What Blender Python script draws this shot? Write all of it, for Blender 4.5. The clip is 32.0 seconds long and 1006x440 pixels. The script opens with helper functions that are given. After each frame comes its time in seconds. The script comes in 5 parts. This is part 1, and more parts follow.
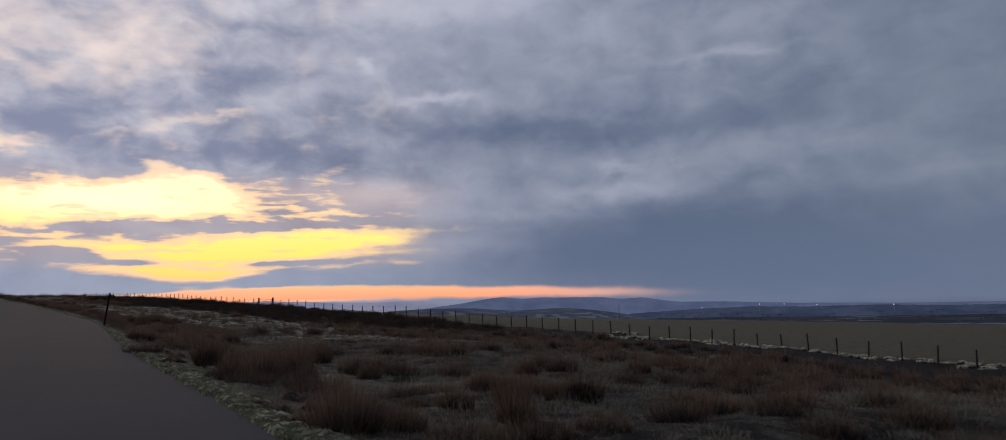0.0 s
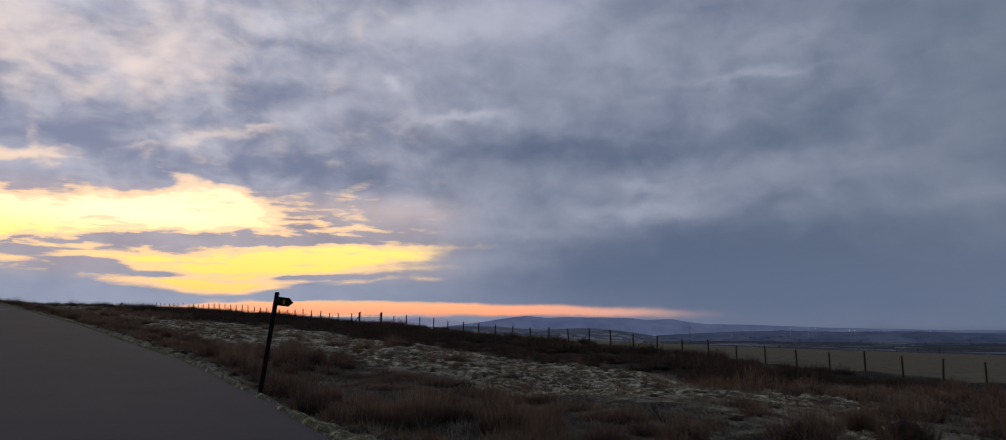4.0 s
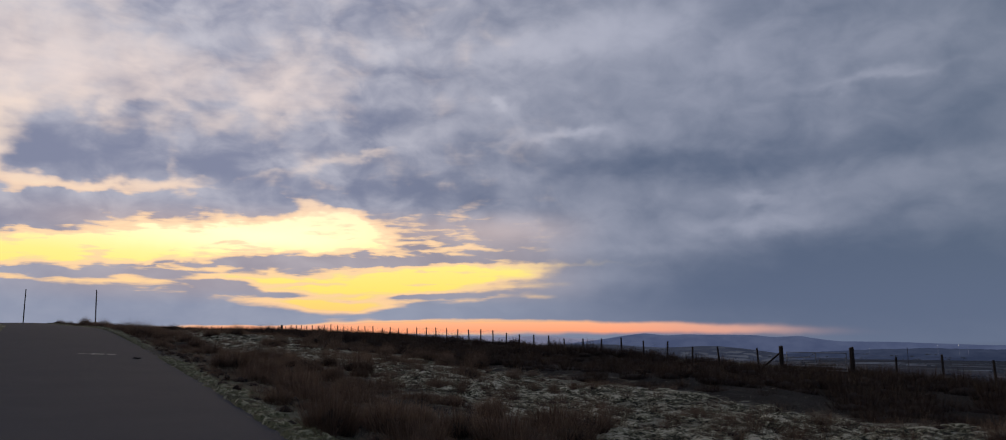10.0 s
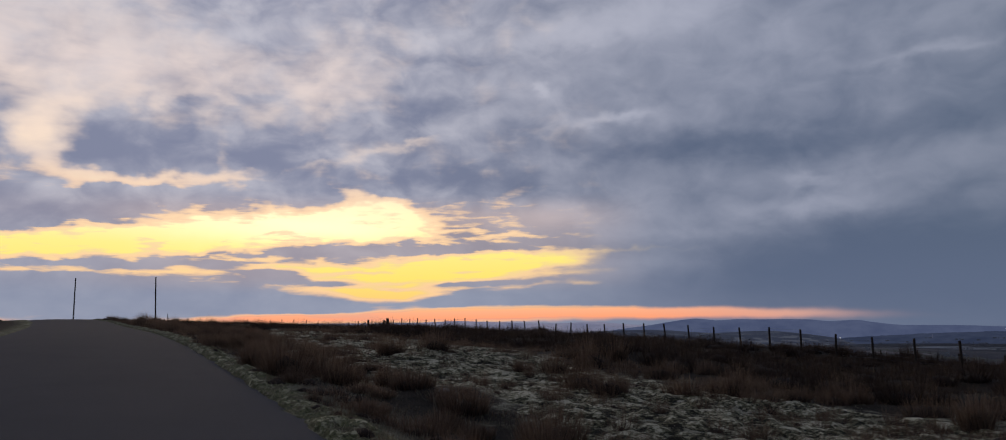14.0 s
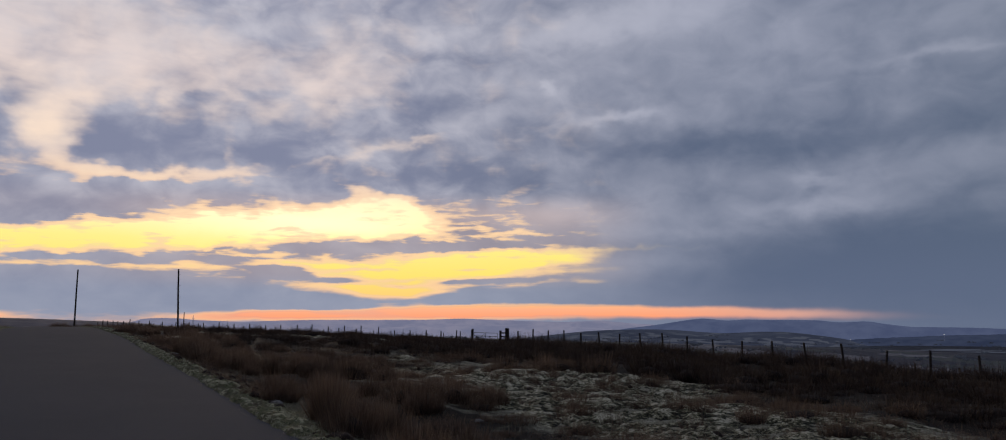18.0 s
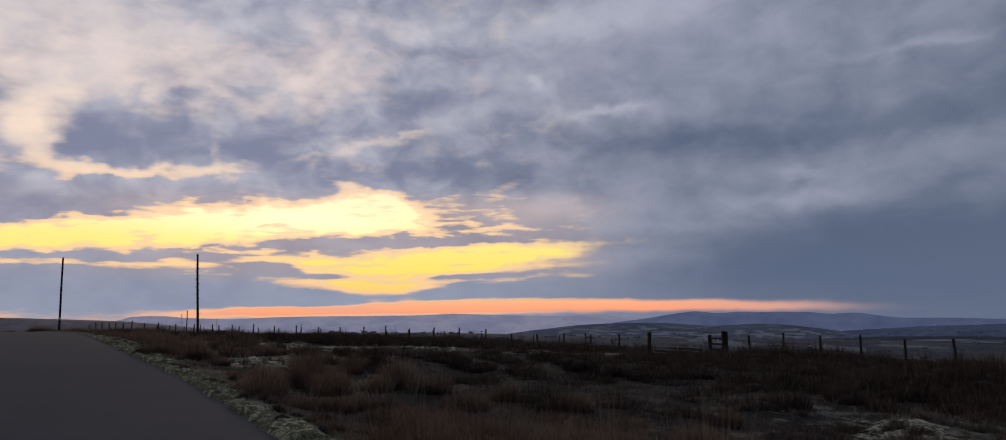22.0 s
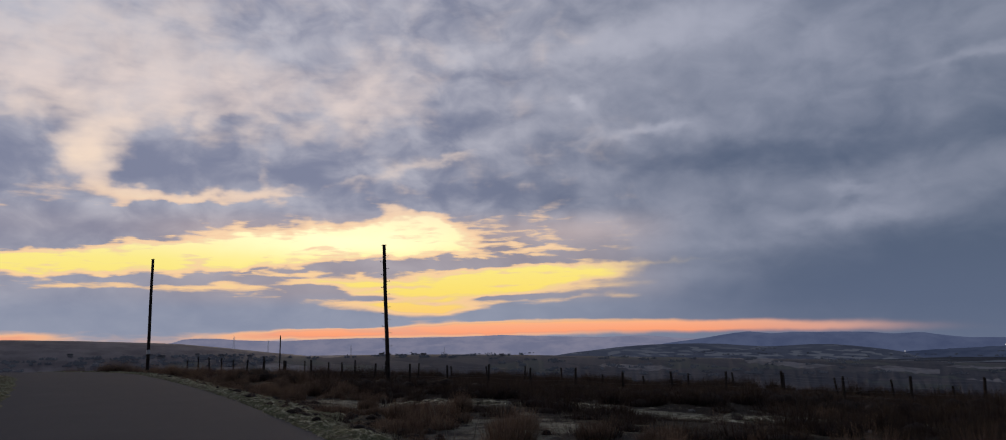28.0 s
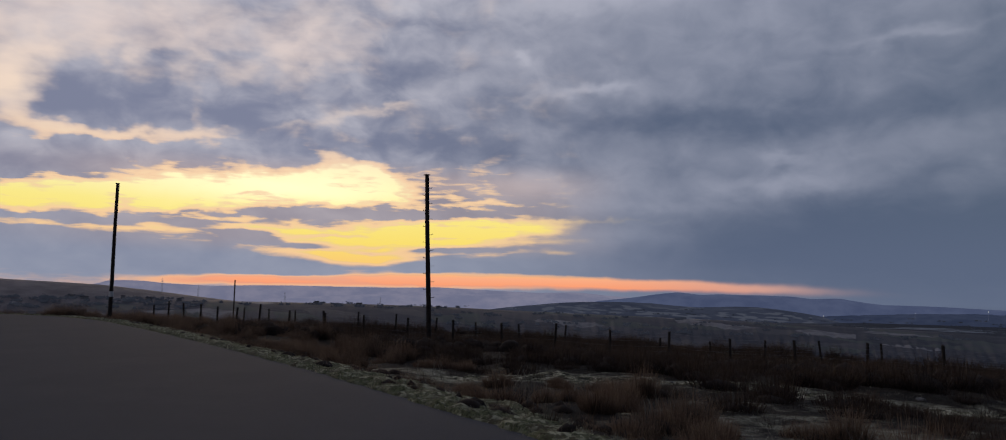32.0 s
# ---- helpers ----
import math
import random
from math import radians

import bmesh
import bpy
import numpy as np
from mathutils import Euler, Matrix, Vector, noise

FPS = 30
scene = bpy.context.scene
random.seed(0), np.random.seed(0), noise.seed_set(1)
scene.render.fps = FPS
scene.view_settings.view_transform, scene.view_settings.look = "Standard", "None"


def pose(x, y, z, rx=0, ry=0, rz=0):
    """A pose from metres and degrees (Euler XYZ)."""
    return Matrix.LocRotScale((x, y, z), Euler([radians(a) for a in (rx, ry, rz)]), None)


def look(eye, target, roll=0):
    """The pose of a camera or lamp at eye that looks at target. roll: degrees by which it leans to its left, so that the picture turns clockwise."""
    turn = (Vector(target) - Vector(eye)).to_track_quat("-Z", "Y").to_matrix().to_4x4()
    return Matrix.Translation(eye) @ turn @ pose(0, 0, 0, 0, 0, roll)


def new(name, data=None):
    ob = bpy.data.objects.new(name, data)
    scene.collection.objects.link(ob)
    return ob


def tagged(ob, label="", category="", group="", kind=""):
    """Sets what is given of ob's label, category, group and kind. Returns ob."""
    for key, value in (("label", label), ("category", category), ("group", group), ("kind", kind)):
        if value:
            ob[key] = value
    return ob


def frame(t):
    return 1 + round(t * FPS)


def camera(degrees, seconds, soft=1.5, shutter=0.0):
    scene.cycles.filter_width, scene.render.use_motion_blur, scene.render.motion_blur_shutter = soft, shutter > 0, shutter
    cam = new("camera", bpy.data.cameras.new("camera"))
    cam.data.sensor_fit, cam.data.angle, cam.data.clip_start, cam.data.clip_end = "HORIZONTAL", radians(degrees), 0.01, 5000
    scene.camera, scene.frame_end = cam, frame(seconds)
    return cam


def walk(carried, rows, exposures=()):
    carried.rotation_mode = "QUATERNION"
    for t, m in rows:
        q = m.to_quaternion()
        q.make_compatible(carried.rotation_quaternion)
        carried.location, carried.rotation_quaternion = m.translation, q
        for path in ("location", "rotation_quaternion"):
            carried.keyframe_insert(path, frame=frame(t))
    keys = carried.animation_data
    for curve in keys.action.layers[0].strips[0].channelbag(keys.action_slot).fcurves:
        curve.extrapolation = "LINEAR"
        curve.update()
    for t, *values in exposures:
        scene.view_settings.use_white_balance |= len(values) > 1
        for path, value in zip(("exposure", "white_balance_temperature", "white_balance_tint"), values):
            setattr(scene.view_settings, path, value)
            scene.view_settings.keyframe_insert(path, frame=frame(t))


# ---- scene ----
cam = camera(68.0, 32.0, soft=1.0, shutter=0.12)
PATH = [  # seconds, x, y, z, rx, ry, rz
    (0.0, -17.32, -145.52, -5.354, 96.52, 1.40, -43.10),
    (0.5, -16.40, -141.23, -5.254, 96.62, 1.03, -43.13),
    (1.0, -15.52, -137.13, -5.157, 96.73, 0.90, -43.30),
    (1.5, -14.66, -132.89, -5.058, 96.59, 0.68, -43.49),
    (2.0, -13.83, -128.55, -4.956, 96.68, 0.41, -43.36),
    (2.5, -12.99, -124.13, -4.867, 97.10, 0.30, -43.22),
    (3.0, -12.04, -119.63, -4.809, 97.60, 0.25, -42.79),
    (3.5, -11.18, -114.93, -4.763, 97.82, 0.15, -42.25),
    (5.5, -6.92, -97.78, -4.292, 97.93, 0.79, -38.49),
    (6.0, -6.09, -93.62, -4.166, 97.96, 0.86, -37.79),
    (6.5, -5.49, -89.49, -4.044, 98.29, 1.04, -37.17),
    (7.0, -4.92, -85.56, -3.922, 98.83, 1.70, -36.06),
    (7.5, -4.37, -81.82, -3.793, 99.31, 1.62, -35.08),
    (8.0, -3.90, -77.98, -3.650, 99.53, 1.20, -34.09),
    (8.5, -3.40, -74.14, -3.490, 99.54, 1.19, -33.25),
    (9.0, -3.01, -70.43, -3.321, 99.51, 1.21, -33.08),
    (9.5, -2.64, -66.77, -3.152, 99.39, 0.88, -33.13),
    (10.0, -2.28, -63.11, -2.989, 99.32, 0.38, -32.97),
    (10.5, -1.90, -59.40, -2.837, 99.28, 0.01, -32.74),
    (11.0, -1.51, -55.68, -2.693, 99.51, -0.68, -32.37),
    (11.5, -1.14, -52.02, -2.554, 99.38, -0.87, -31.95),
    (12.0, -0.87, -48.25, -2.395, 99.17, -0.81, -31.60),
    (12.5, -0.65, -44.61, -2.227, 99.03, -0.94, -31.12),
    (13.0, -0.44, -40.87, -2.059, 98.87, -0.29, -30.45),
    (13.5, -0.31, -37.38, -1.882, 98.60, 0.72, -29.96),
    (14.0, -0.27, -33.96, -1.702, 98.34, 0.84, -29.47),
    (14.5, -0.16, -30.40, -1.497, 98.17, 0.84, -29.11),
    (15.0, -0.02, -26.77, -1.285, 97.92, 0.82, -28.65),
    (15.5, 0.05, -23.06, -1.073, 97.79, 0.63, -28.42),
    (17.5, 0.27, -9.27, -0.251, 98.19, 0.37, -28.83),
    (18.0, 0.17, -6.10, -0.158, 98.18, 0.28, -29.12),
    (18.5, 0.09, -3.09, -0.081, 98.16, -0.00, -29.25),
    (19.0, 0.00, 0.00, 0.000, 98.09, -0.35, -29.55),
    (19.5, 0.04, 3.30, 0.094, 98.01, -0.50, -29.63),
    (20.0, 0.01, 6.49, 0.170, 97.95, -0.63, -29.83),
    (20.5, 0.03, 9.49, 0.241, 97.87, -0.45, -29.96),
    (21.0, 0.01, 12.60, 0.308, 97.76, -0.23, -30.06),
    (21.5, 0.03, 15.84, 0.374, 97.73, 0.21, -30.03),
    (22.0, -0.00, 18.90, 0.449, 97.77, 0.85, -29.93),
    (22.5, -0.01, 22.00, 0.529, 97.76, 1.03, -30.03),
    (23.0, -0.10, 25.17, 0.623, 97.97, 1.20, -30.02),
    (23.5, -0.14, 28.29, 0.721, 98.29, 1.04, -30.00),
    (24.0, -0.21, 31.30, 0.820, 98.56, 0.66, -30.17),
    (24.5, -0.36, 34.22, 0.920, 98.50, 0.65, -30.39),
    (26.5, -1.26, 45.48, 1.431, 98.72, 0.39, -29.08),
    (27.0, -1.69, 48.05, 1.487, 98.85, 1.29, -28.11),
    (27.5, -2.01, 50.57, 1.540, 99.28, 1.33, -27.23),
    (28.0, -2.37, 52.95, 1.586, 99.41, 1.05, -26.55),
    (28.5, -2.68, 55.12, 1.625, 99.24, 1.00, -25.34),
    (29.0, -3.10, 56.96, 1.654, 99.13, 0.76, -24.51),
    (29.5, -3.53, 58.53, 1.669, 99.11, 1.10, -23.85),
    (30.0, -3.85, 59.70, 1.670, 99.02, 1.00, -23.69),
    (30.5, -3.98, 60.63, 1.664, 98.76, -0.04, -24.46),
    (31.0, -4.13, 61.37, 1.658, 98.23, -0.90, -26.09),
    (31.5, -4.16, 61.78, 1.651, 97.80, -1.08, -27.33),
    (32.0, -4.22, 61.95, 1.649, 95.89, -0.91, -31.51),
]
walk(cam, [(t, pose(*p)) for t, *p in PATH], [(0.0, 0.20), (6.0, 0.12), (12.0, 0.06), (24.0, 0.04), (28.0, -0.04), (32.0, -0.06)])

# ---- sky, sun ----
world = bpy.data.worlds.new("evening_sky")
scene.world = world
world.use_nodes = True
wt = world.node_tree
wt.nodes.clear()


class Net:
    """Short hand for node trees: every call makes a node and returns its output."""

    def __init__(self, tree):
        self.t = tree

    def put(self, socket, v):
        if isinstance(v, bpy.types.NodeSocket):
            self.t.links.new(v, socket)
        elif v is not None:
            socket.default_value = v

    def m(self, op, a, b=None, c=None, clamp=False):
        n = self.t.nodes.new("ShaderNodeMath")
        n.operation, n.use_clamp = op, clamp
        for k, v in enumerate((a, b, c)):
            self.put(n.inputs[k], v)
        return n.outputs[0]

    def vec(self, x, y, z=0.0):
        n = self.t.nodes.new("ShaderNodeCombineXYZ")
        for k, v in enumerate((x, y, z)):
            self.put(n.inputs[k], v)
        return n.outputs[0]

    def sep(self, v):
        n = self.t.nodes.new("ShaderNodeSeparateXYZ")
        self.put(n.inputs[0], v)
        return n.outputs

    def noise(self, v, scale, detail=4.0, rough=0.5, lac=2.0, dist=0.0, colour=False):
        n = self.t.nodes.new("ShaderNodeTexNoise")
        self.put(n.inputs["Vector"], v)
        for key, val in (("Scale", scale), ("Detail", detail), ("Roughness", rough), ("Lacunarity", lac), ("Distortion", dist)):
            self.put(n.inputs[key], val)
        return n.outputs["Color" if colour else "Fac"]

    def ramp(self, f, stops, mode="EASE"):
        n = self.t.nodes.new("ShaderNodeValToRGB")
        n.color_ramp.interpolation = mode
        e = n.color_ramp.elements
        while len(e) < len(stops):
            e.new(0.5)
        for el, (p, c) in zip(e, stops):
            el.position = p
            el.color = (*c, 1.0) if isinstance(c, tuple) else (c, c, c, 1.0)
        self.put(n.inputs[0], f)
        return n.outputs[0]

    def step(self, f, lo, hi, a=0.0, b=1.0):
        n = self.t.nodes.new("ShaderNodeMapRange")
        n.interpolation_type = "SMOOTHSTEP"
        for k, v in enumerate((f, lo, hi, a, b)):
            self.put(n.inputs[k], v)
        return n.outputs[0]

    def mix(self, f, a, b, mode="MIX"):
        n = self.t.nodes.new("ShaderNodeMix")
        n.data_type, n.blend_type = "RGBA", mode
        for k, v in ((0, f), (6, a), (7, b)):
            if isinstance(v, tuple) and len(v) == 3:
                v = (*v, 1.0)
            self.put(n.inputs[k], v)
        return n.outputs[2]


S = Net(wt)
dx, dy, dz = S.sep(wt.nodes.new("ShaderNodeTexCoord").outputs["Generated"])
AZ = S.m("MULTIPLY", S.m("ARCTAN2", dx, dy), 57.2958)
EL = S.m("MULTIPLY", S.m("ARCSINE", dz), 57.2958)
# cloud noise that flattens towards the horizon
PLANE = S.vec(S.m("DIVIDE", AZ, 6.5), S.m("MULTIPLY", S.m("LOGARITHM", S.m("ADD", S.m("MAXIMUM", EL, -0.5), 3.0), math.e), 6.5))
SOFT = S.vec(S.m("DIVIDE", AZ, 7.0), S.m("MULTIPLY", S.m("LOGARITHM", S.m("ADD", S.m("MAXIMUM", EL, -0.5), 8.0), math.e), 6.0))
PUFF = S.vec(S.m("DIVIDE", AZ, 3.2), S.m("DIVIDE", EL, 2.1))
warp = S.sep(S.noise(PLANE, 1.0, 3.0, 0.5, colour=True))
fine = S.sep(S.noise(PUFF, 1.3, 3.0, 0.5, colour=True))
lofty = S.step(EL, 1.0, 13.0, 0.16, 1.0)
A2 = S.m("ADD", AZ, S.m("MULTIPLY", S.m("ADD", S.m("MULTIPLY_ADD", warp[0], 2.6, -1.3), S.m("MULTIPLY_ADD", fine[0], 2.6, -1.3)), S.step(EL, 1.5, 8.0, 0.3, 1.0)))
E2 = S.m("MULTIPLY_ADD", S.m("ADD", S.m("MULTIPLY_ADD", warp[1], 1.3, -0.65), S.m("MULTIPLY_ADD", fine[1], 2.2, -1.1)), lofty, EL)


def blob(az, el, w, h, gain, tilt=0.0, total=None, flat=False):
    """A soft oval, flat in its middle if asked, added to a field of the sky."""
    c, s = math.cos(radians(tilt)), math.sin(radians(tilt))
    a, e = S.m("SUBTRACT", A2, az), S.m("SUBTRACT", E2, el)
    u = S.m("MULTIPLY_ADD", a, c / w, S.m("MULTIPLY", e, s / w))
    v = S.m("MULTIPLY_ADD", a, -s / h, S.m("MULTIPLY", e, c / h))
    q = S.m("MULTIPLY_ADD", u, u, S.m("MULTIPLY", v, v))
    if flat:
        q = S.m("POWER", q, 1.5)
    g = S.m("EXPONENT", S.m("MULTIPLY", q, -1.0))
    return S.m("MULTIPLY_ADD", g, gain, total)


# cover: clear openings below 0.1, full cloud from 0.95
cover = S.step(AZ, 14.0, 40.0, 1.0, 1.25)
cover = blob(-0.9, 18.37, 12.65, 5.34, -0.72, 9.0, cover)
cover = blob(-5.8, 19.19, 7.92, 2.92, -0.15, 8.8, cover)
cover = blob(17.1, 18.62, 3.89, 3.03, -0.75, 3.4, cover)
cover = blob(7.7, 19.39, 5.78, 1.49, -0.22, 10.6, cover)
cover = blob(23.0, 21.60, 2.03, 1.02, -0.20, 1.9, cover)
cover = blob(-2.4, 13.97, 2.43, 2.05, -0.30, 59.0, cover)
cover = blob(4.5, 16.57, 7.95, 0.70, -0.32, 9.8, cover)
cover = blob(9.9, 22.29, 5.45, 2.12, 0.48, -0.9, cover)
cover = blob(12.3, 19.41, 5.10, 0.64, 0.22, -2.7, cover)
cover = blob(-4.0, 18.62, 1.08, 1.19, 0.22, 10.9, cover)
cover = blob(-2.9, 15.96, 2.72, 0.61, 0.15, 40.5, cover)
cover = blob(6.2, 15.97, 8.14, 0.57, 0.36, 10.0, cover)
cover = blob(23.1, 17.46, 3.52, 2.86, 0.35, 1.4, cover)
cover = blob(3.2, 12.83, 5.06, 1.92, 0.95, 8.8, cover, True)
cover = blob(12.1, 13.26, 3.75, 1.49, 0.62, 5.5, cover, True)
cover = blob(19.1, 15.18, 5.86, 0.76, 0.30, 6.1, cover)
cover = blob(15.2, 15.94, 2.86, 0.56, 0.15, 7.3, cover)
cover = blob(-9.7, 12.78, 5.35, 2.55, 0.95, 6.9, cover, True)
cover = blob(-10.4, 15.56, 2.51, 0.56, 0.25, 14.4, cover)
cover = blob(-2.6, 11.86, 1.37, 1.03, -0.55, -43.8, cover)
cover = blob(-0.2, 10.77, 2.64, 0.55, -0.75, -10.5, cover)
cover = blob(3.8, 10.58, 3.84, 0.44, -0.95, 6.6, cover)
cover = blob(8.6, 11.46, 1.96, 0.50, -0.65, 3.7, cover)
cover = blob(8.5, 13.29, 0.62, 1.36, -0.55, 14.7, cover)
cover = blob(15.3, 12.49, 2.60, 0.33, -0.30, 10.6, cover)
cover = blob(18.7, 13.44, 2.92, 0.33, -0.24, 15.8, cover)
cover = blob(21.6, 14.10, 1.98, 0.24, -0.24, 13.1, cover)
cover = blob(23.1, 14.47, 2.00, 0.34, -0.35, 10.8, cover)
cover = blob(-4.0, 13.19, 0.92, 2.08, -0.60, -58.2, cover)
cover = blob(-4.8, 15.92, 1.59, 1.71, -0.30, 7.1, cover)
cover = blob(-8.4, 15.32, 0.83, 0.20, -0.30, 19.0, cover)
cover = blob(-2.0, 8.36, 6.83, 1.25, 0.90, 7.8, cover, True)
cover = blob(13.5, 10.14, 11.84, 0.66, 0.55, 3.2, cover)
cover = blob(1.3, 9.68, 2.31, 0.39, 0.35, 4.5, cover)
cover = blob(5.3, 8.63, 1.65, 0.45, -0.45, 14.1, cover)
cover = blob(-6.2, 8.02, 10.88, 1.45, 0.55, 6.6, cover, True)
cover = blob(19.2, 11.09, 9.60, 1.06, 0.30, 1.4, cover)
cover = blob(0.7, 6.32, 12.41, 1.20, -1.35, 3.7, cover, True)
cover = blob(12.7, 7.71, 6.77, 1.41, -1.55, 3.7, cover, True)
cover = blob(19.2, 7.95, 4.55, 1.60, -1.60, 4.9, cover, True)
cover = blob(22.2, 7.74, 1.95, 1.07, -0.70, -19.6, cover)
cover = blob(19.2, 9.88, 3.61, 0.63, -0.75, -20.9, cover)
cover = blob(23.1, 8.48, 2.45, 0.88, -0.35, -29.5, cover)
cover = blob(27.6, 7.06, 5.43, 0.39, -0.62, 2.6, cover)
cover = blob(32.5, 7.15, 3.47, 0.20, -0.35, 1.0, cover)
cover = blob(-6.1, 5.81, 8.58, 0.64, -1.10, 3.2, cover, True)
cover = blob(0.6, 6.79, 3.78, 0.63, -0.60, 3.9, cover)
cover = blob(23.2, 4.33, 8.67, 1.31, -1.45, 4.9, cover, True)
cover = blob(29.0, 4.98, 6.15, 0.88, -1.35, 2.4, cover, True)
cover = blob(20.8, 2.98, 3.34, 0.67, -1.10, -2.2, cover, True)
cover = blob(14.2, 4.77, 4.11, 0.47, -0.95, -4.5, cover)
cover = blob(34.0, 5.30, 2.71, 0.39, -0.70, 1.0, cover)
cover = blob(37.9, 5.76, 5.33, 0.19, -0.30, 0.6, cover)
cover = blob(31.0, 3.19, 2.70, 0.34, -0.50, 5.3, cover)
cover = blob(35.9, 3.36, 1.66, 0.24, -0.62, 1.0, cover)
cover = blob(34.9, 4.21, 3.42, 0.24, -0.28, 3.0, cover)
cover = blob(12.9, 1.02, 6.66, 0.32, -1.30, 1.2, cover, True)
cover = blob(23.2, 1.13, 9.54, 0.48, -1.50, 1.0, cover, True)
cover = blob(33.4, 1.12, 9.66, 0.48, -1.50, -0.7, cover, True)
cover = blob(43.0, 1.03, 8.77, 0.43, -1.30, -1.4, cover, True)
cover = blob(51.0, 0.89, 6.39, 0.41, -0.85, -2.1, cover)
cover = blob(-6.7, 0.94, 2.18, 0.25, -0.90, -0.6, cover)
cover = S.m("MAXIMUM", cover, -0.62)
cover = blob(3.9, 4.97, 13.05, 0.22, 0.80, 0.5, cover)
cover = blob(-2.5, 4.91, 3.16, 0.37, 0.55, 2.3, cover)
cover = blob(1.6, 4.33, 7.61, 0.17, -0.45, 0.4, cover)
cover = blob(7.5, 5.61, 4.21, 0.14, 0.55, 3.8, cover)
cover = blob(15.1, 5.77, 8.26, 0.19, 0.85, 1.9, cover)
cover = blob(19.3, 6.35, 4.29, 0.44, 1.05, 5.6, cover)
cover = blob(22.2, 5.89, 5.80, 0.29, 0.75, 3.2, cover)
cover = blob(27.1, 6.27, 5.42, 0.39, 0.70, 1.7, cover)
cover = blob(12.7, 7.19, 1.63, 0.14, 0.83, 1.6, cover)
cover = blob(11.7, 4.36, 1.86, 0.14, 1.05, 0.8, cover)
cover = blob(13.1, 3.91, 2.07, 0.28, 1.58, 0.5, cover)
cover = blob(17.2, 3.51, 2.62, 0.33, 1.65, -2.9, cover)
cover = blob(18.6, 4.32, 1.89, 0.12, 0.90, 0.2, cover)
cover = blob(21.5, 3.07, 1.63, 0.14, 0.98, -0.2, cover)
cover = blob(21.2, 3.60, 1.73, 0.15, 0.75, 1.9, cover)
cover = blob(27.1, 3.48, 3.67, 0.20, 1.12, 2.5, cover)
cover = blob(26.1, 4.41, 2.45, 0.12, 0.60, 3.6, cover)
cover = blob(30.0, 2.57, 5.87, 0.44, 0.70, 5.3, cover)
cover = blob(32.5, 4.49, 2.95, 0.20, 0.35, 4.1, cover)
cover = blob(0.2, 2.68, 13.65, 1.22, 1.05, -2.7, cover, True)
cover = blob(14.3, 1.95, 6.36, 0.65, 0.80, -9.4, cover, True)
cover = blob(-6.6, 2.91, 9.50, 1.26, 0.60, 0.5, cover, True)
cover = blob(35.9, 2.25, 14.27, 0.68, 0.40, -0.9, cover)
cover = blob(18.2, 2.89, 2.26, 0.24, -1.10, -6.1, cover)
cover = blob(15.3, 3.97, 1.20, 0.19, -0.70, -3.7, cover)
cover = blob(22.2, 2.59, 2.88, 0.24, -0.80, 1.7, cover)
ruffle = S.m("ADD", S.m("MULTIPLY_ADD", S.noise(SOFT, 1.3, 3.0, 0.5, dist=0.5), 1.6, -0.8), S.m("MULTIPLY_ADD", S.noise(PUFF, 1.1, 3.5, 0.5, dist=0.5), 1.8, -0.9))
streak = S.m("ADD", S.noise(S.vec(S.m("DIVIDE", AZ, 5.0), S.m("MULTIPLY", EL, 1.5)), 1.2, 3.0, 0.5, dist=0.6), S.noise(S.vec(S.m("DIVIDE", AZ, 2.4), S.m("MULTIPLY", EL, 2.4)), 1.3, 3.0, 0.5, dist=0.5))
cover = S.m("MULTIPLY_ADD", S.m("MULTIPLY_ADD", streak, 2.6, -2.6), S.m("MULTIPLY", S.m("MULTIPLY", S.step(EL, 1.4, 7.0, 0.2, 0.8), S.step(EL, 12.0, 7.0, 0.1, 1.0)), S.step(AZ, 40.0, 28.0)), cover)
cover = S.m("MULTIPLY_ADD", ruffle, S.m("MULTIPLY", S.step(EL, 0.8, 10.0, 0.12, 0.75), S.step(AZ, 46.0, 28.0, 0.3, 1.0)), cover)
veil = S.step(cover, -0.5, 1.2)
glow = S.m("MULTIPLY", S.step(cover, -0.2, 0.4), S.step(cover, 1.2, 0.5))
height = S.m("DIVIDE", EL, 30.0)
clear = S.ramp(height, [(0.0, (0.90, 0.34, 0.25)), (0.022, (1.0, 0.345, 0.17)), (0.045, (1.0, 0.43, 0.24)), (0.068, (1.0, 0.60, 0.19)), (0.13, (1.0, 0.77, 0.17)),
                        (0.21, (1.0, 0.85, 0.26)), (0.27, (1.0, 0.91, 0.48)), (0.32, (1.0, 0.83, 0.54)), (0.39, (0.96, 0.75, 0.58)), (0.60, (0.80, 0.67, 0.63)), (1.0, (0.53, 0.52, 0.56))], "LINEAR")
heat = S.m("EXPONENT", S.m("MULTIPLY", S.m("ADD", S.m("POWER", S.m("DIVIDE", S.m("SUBTRACT", A2, 15.0), 9.0), 2.0), S.m("POWER", S.m("DIVIDE", S.m("SUBTRACT", E2, 7.9), 1.5), 2.0)), -1.0))
clear = S.mix(S.m("MULTIPLY", heat, 0.9), clear, (1.25, 1.12, 0.68))
clear = S.mix(S.step(AZ, 37.0, 56.0, 0.0, 0.85), clear, (0.52, 0.35, 0.33))
sky = wt.nodes.new("ShaderNodeTexSky")
sky.sky_type, sky.sun_disc, sky.sun_elevation, sky.sun_rotation = "NISHITA", False, radians(3.0), radians(14.0)
blue = S.mix(1.0, sky.outputs[0], (0.05, 0.05, 0.05), "MULTIPLY")
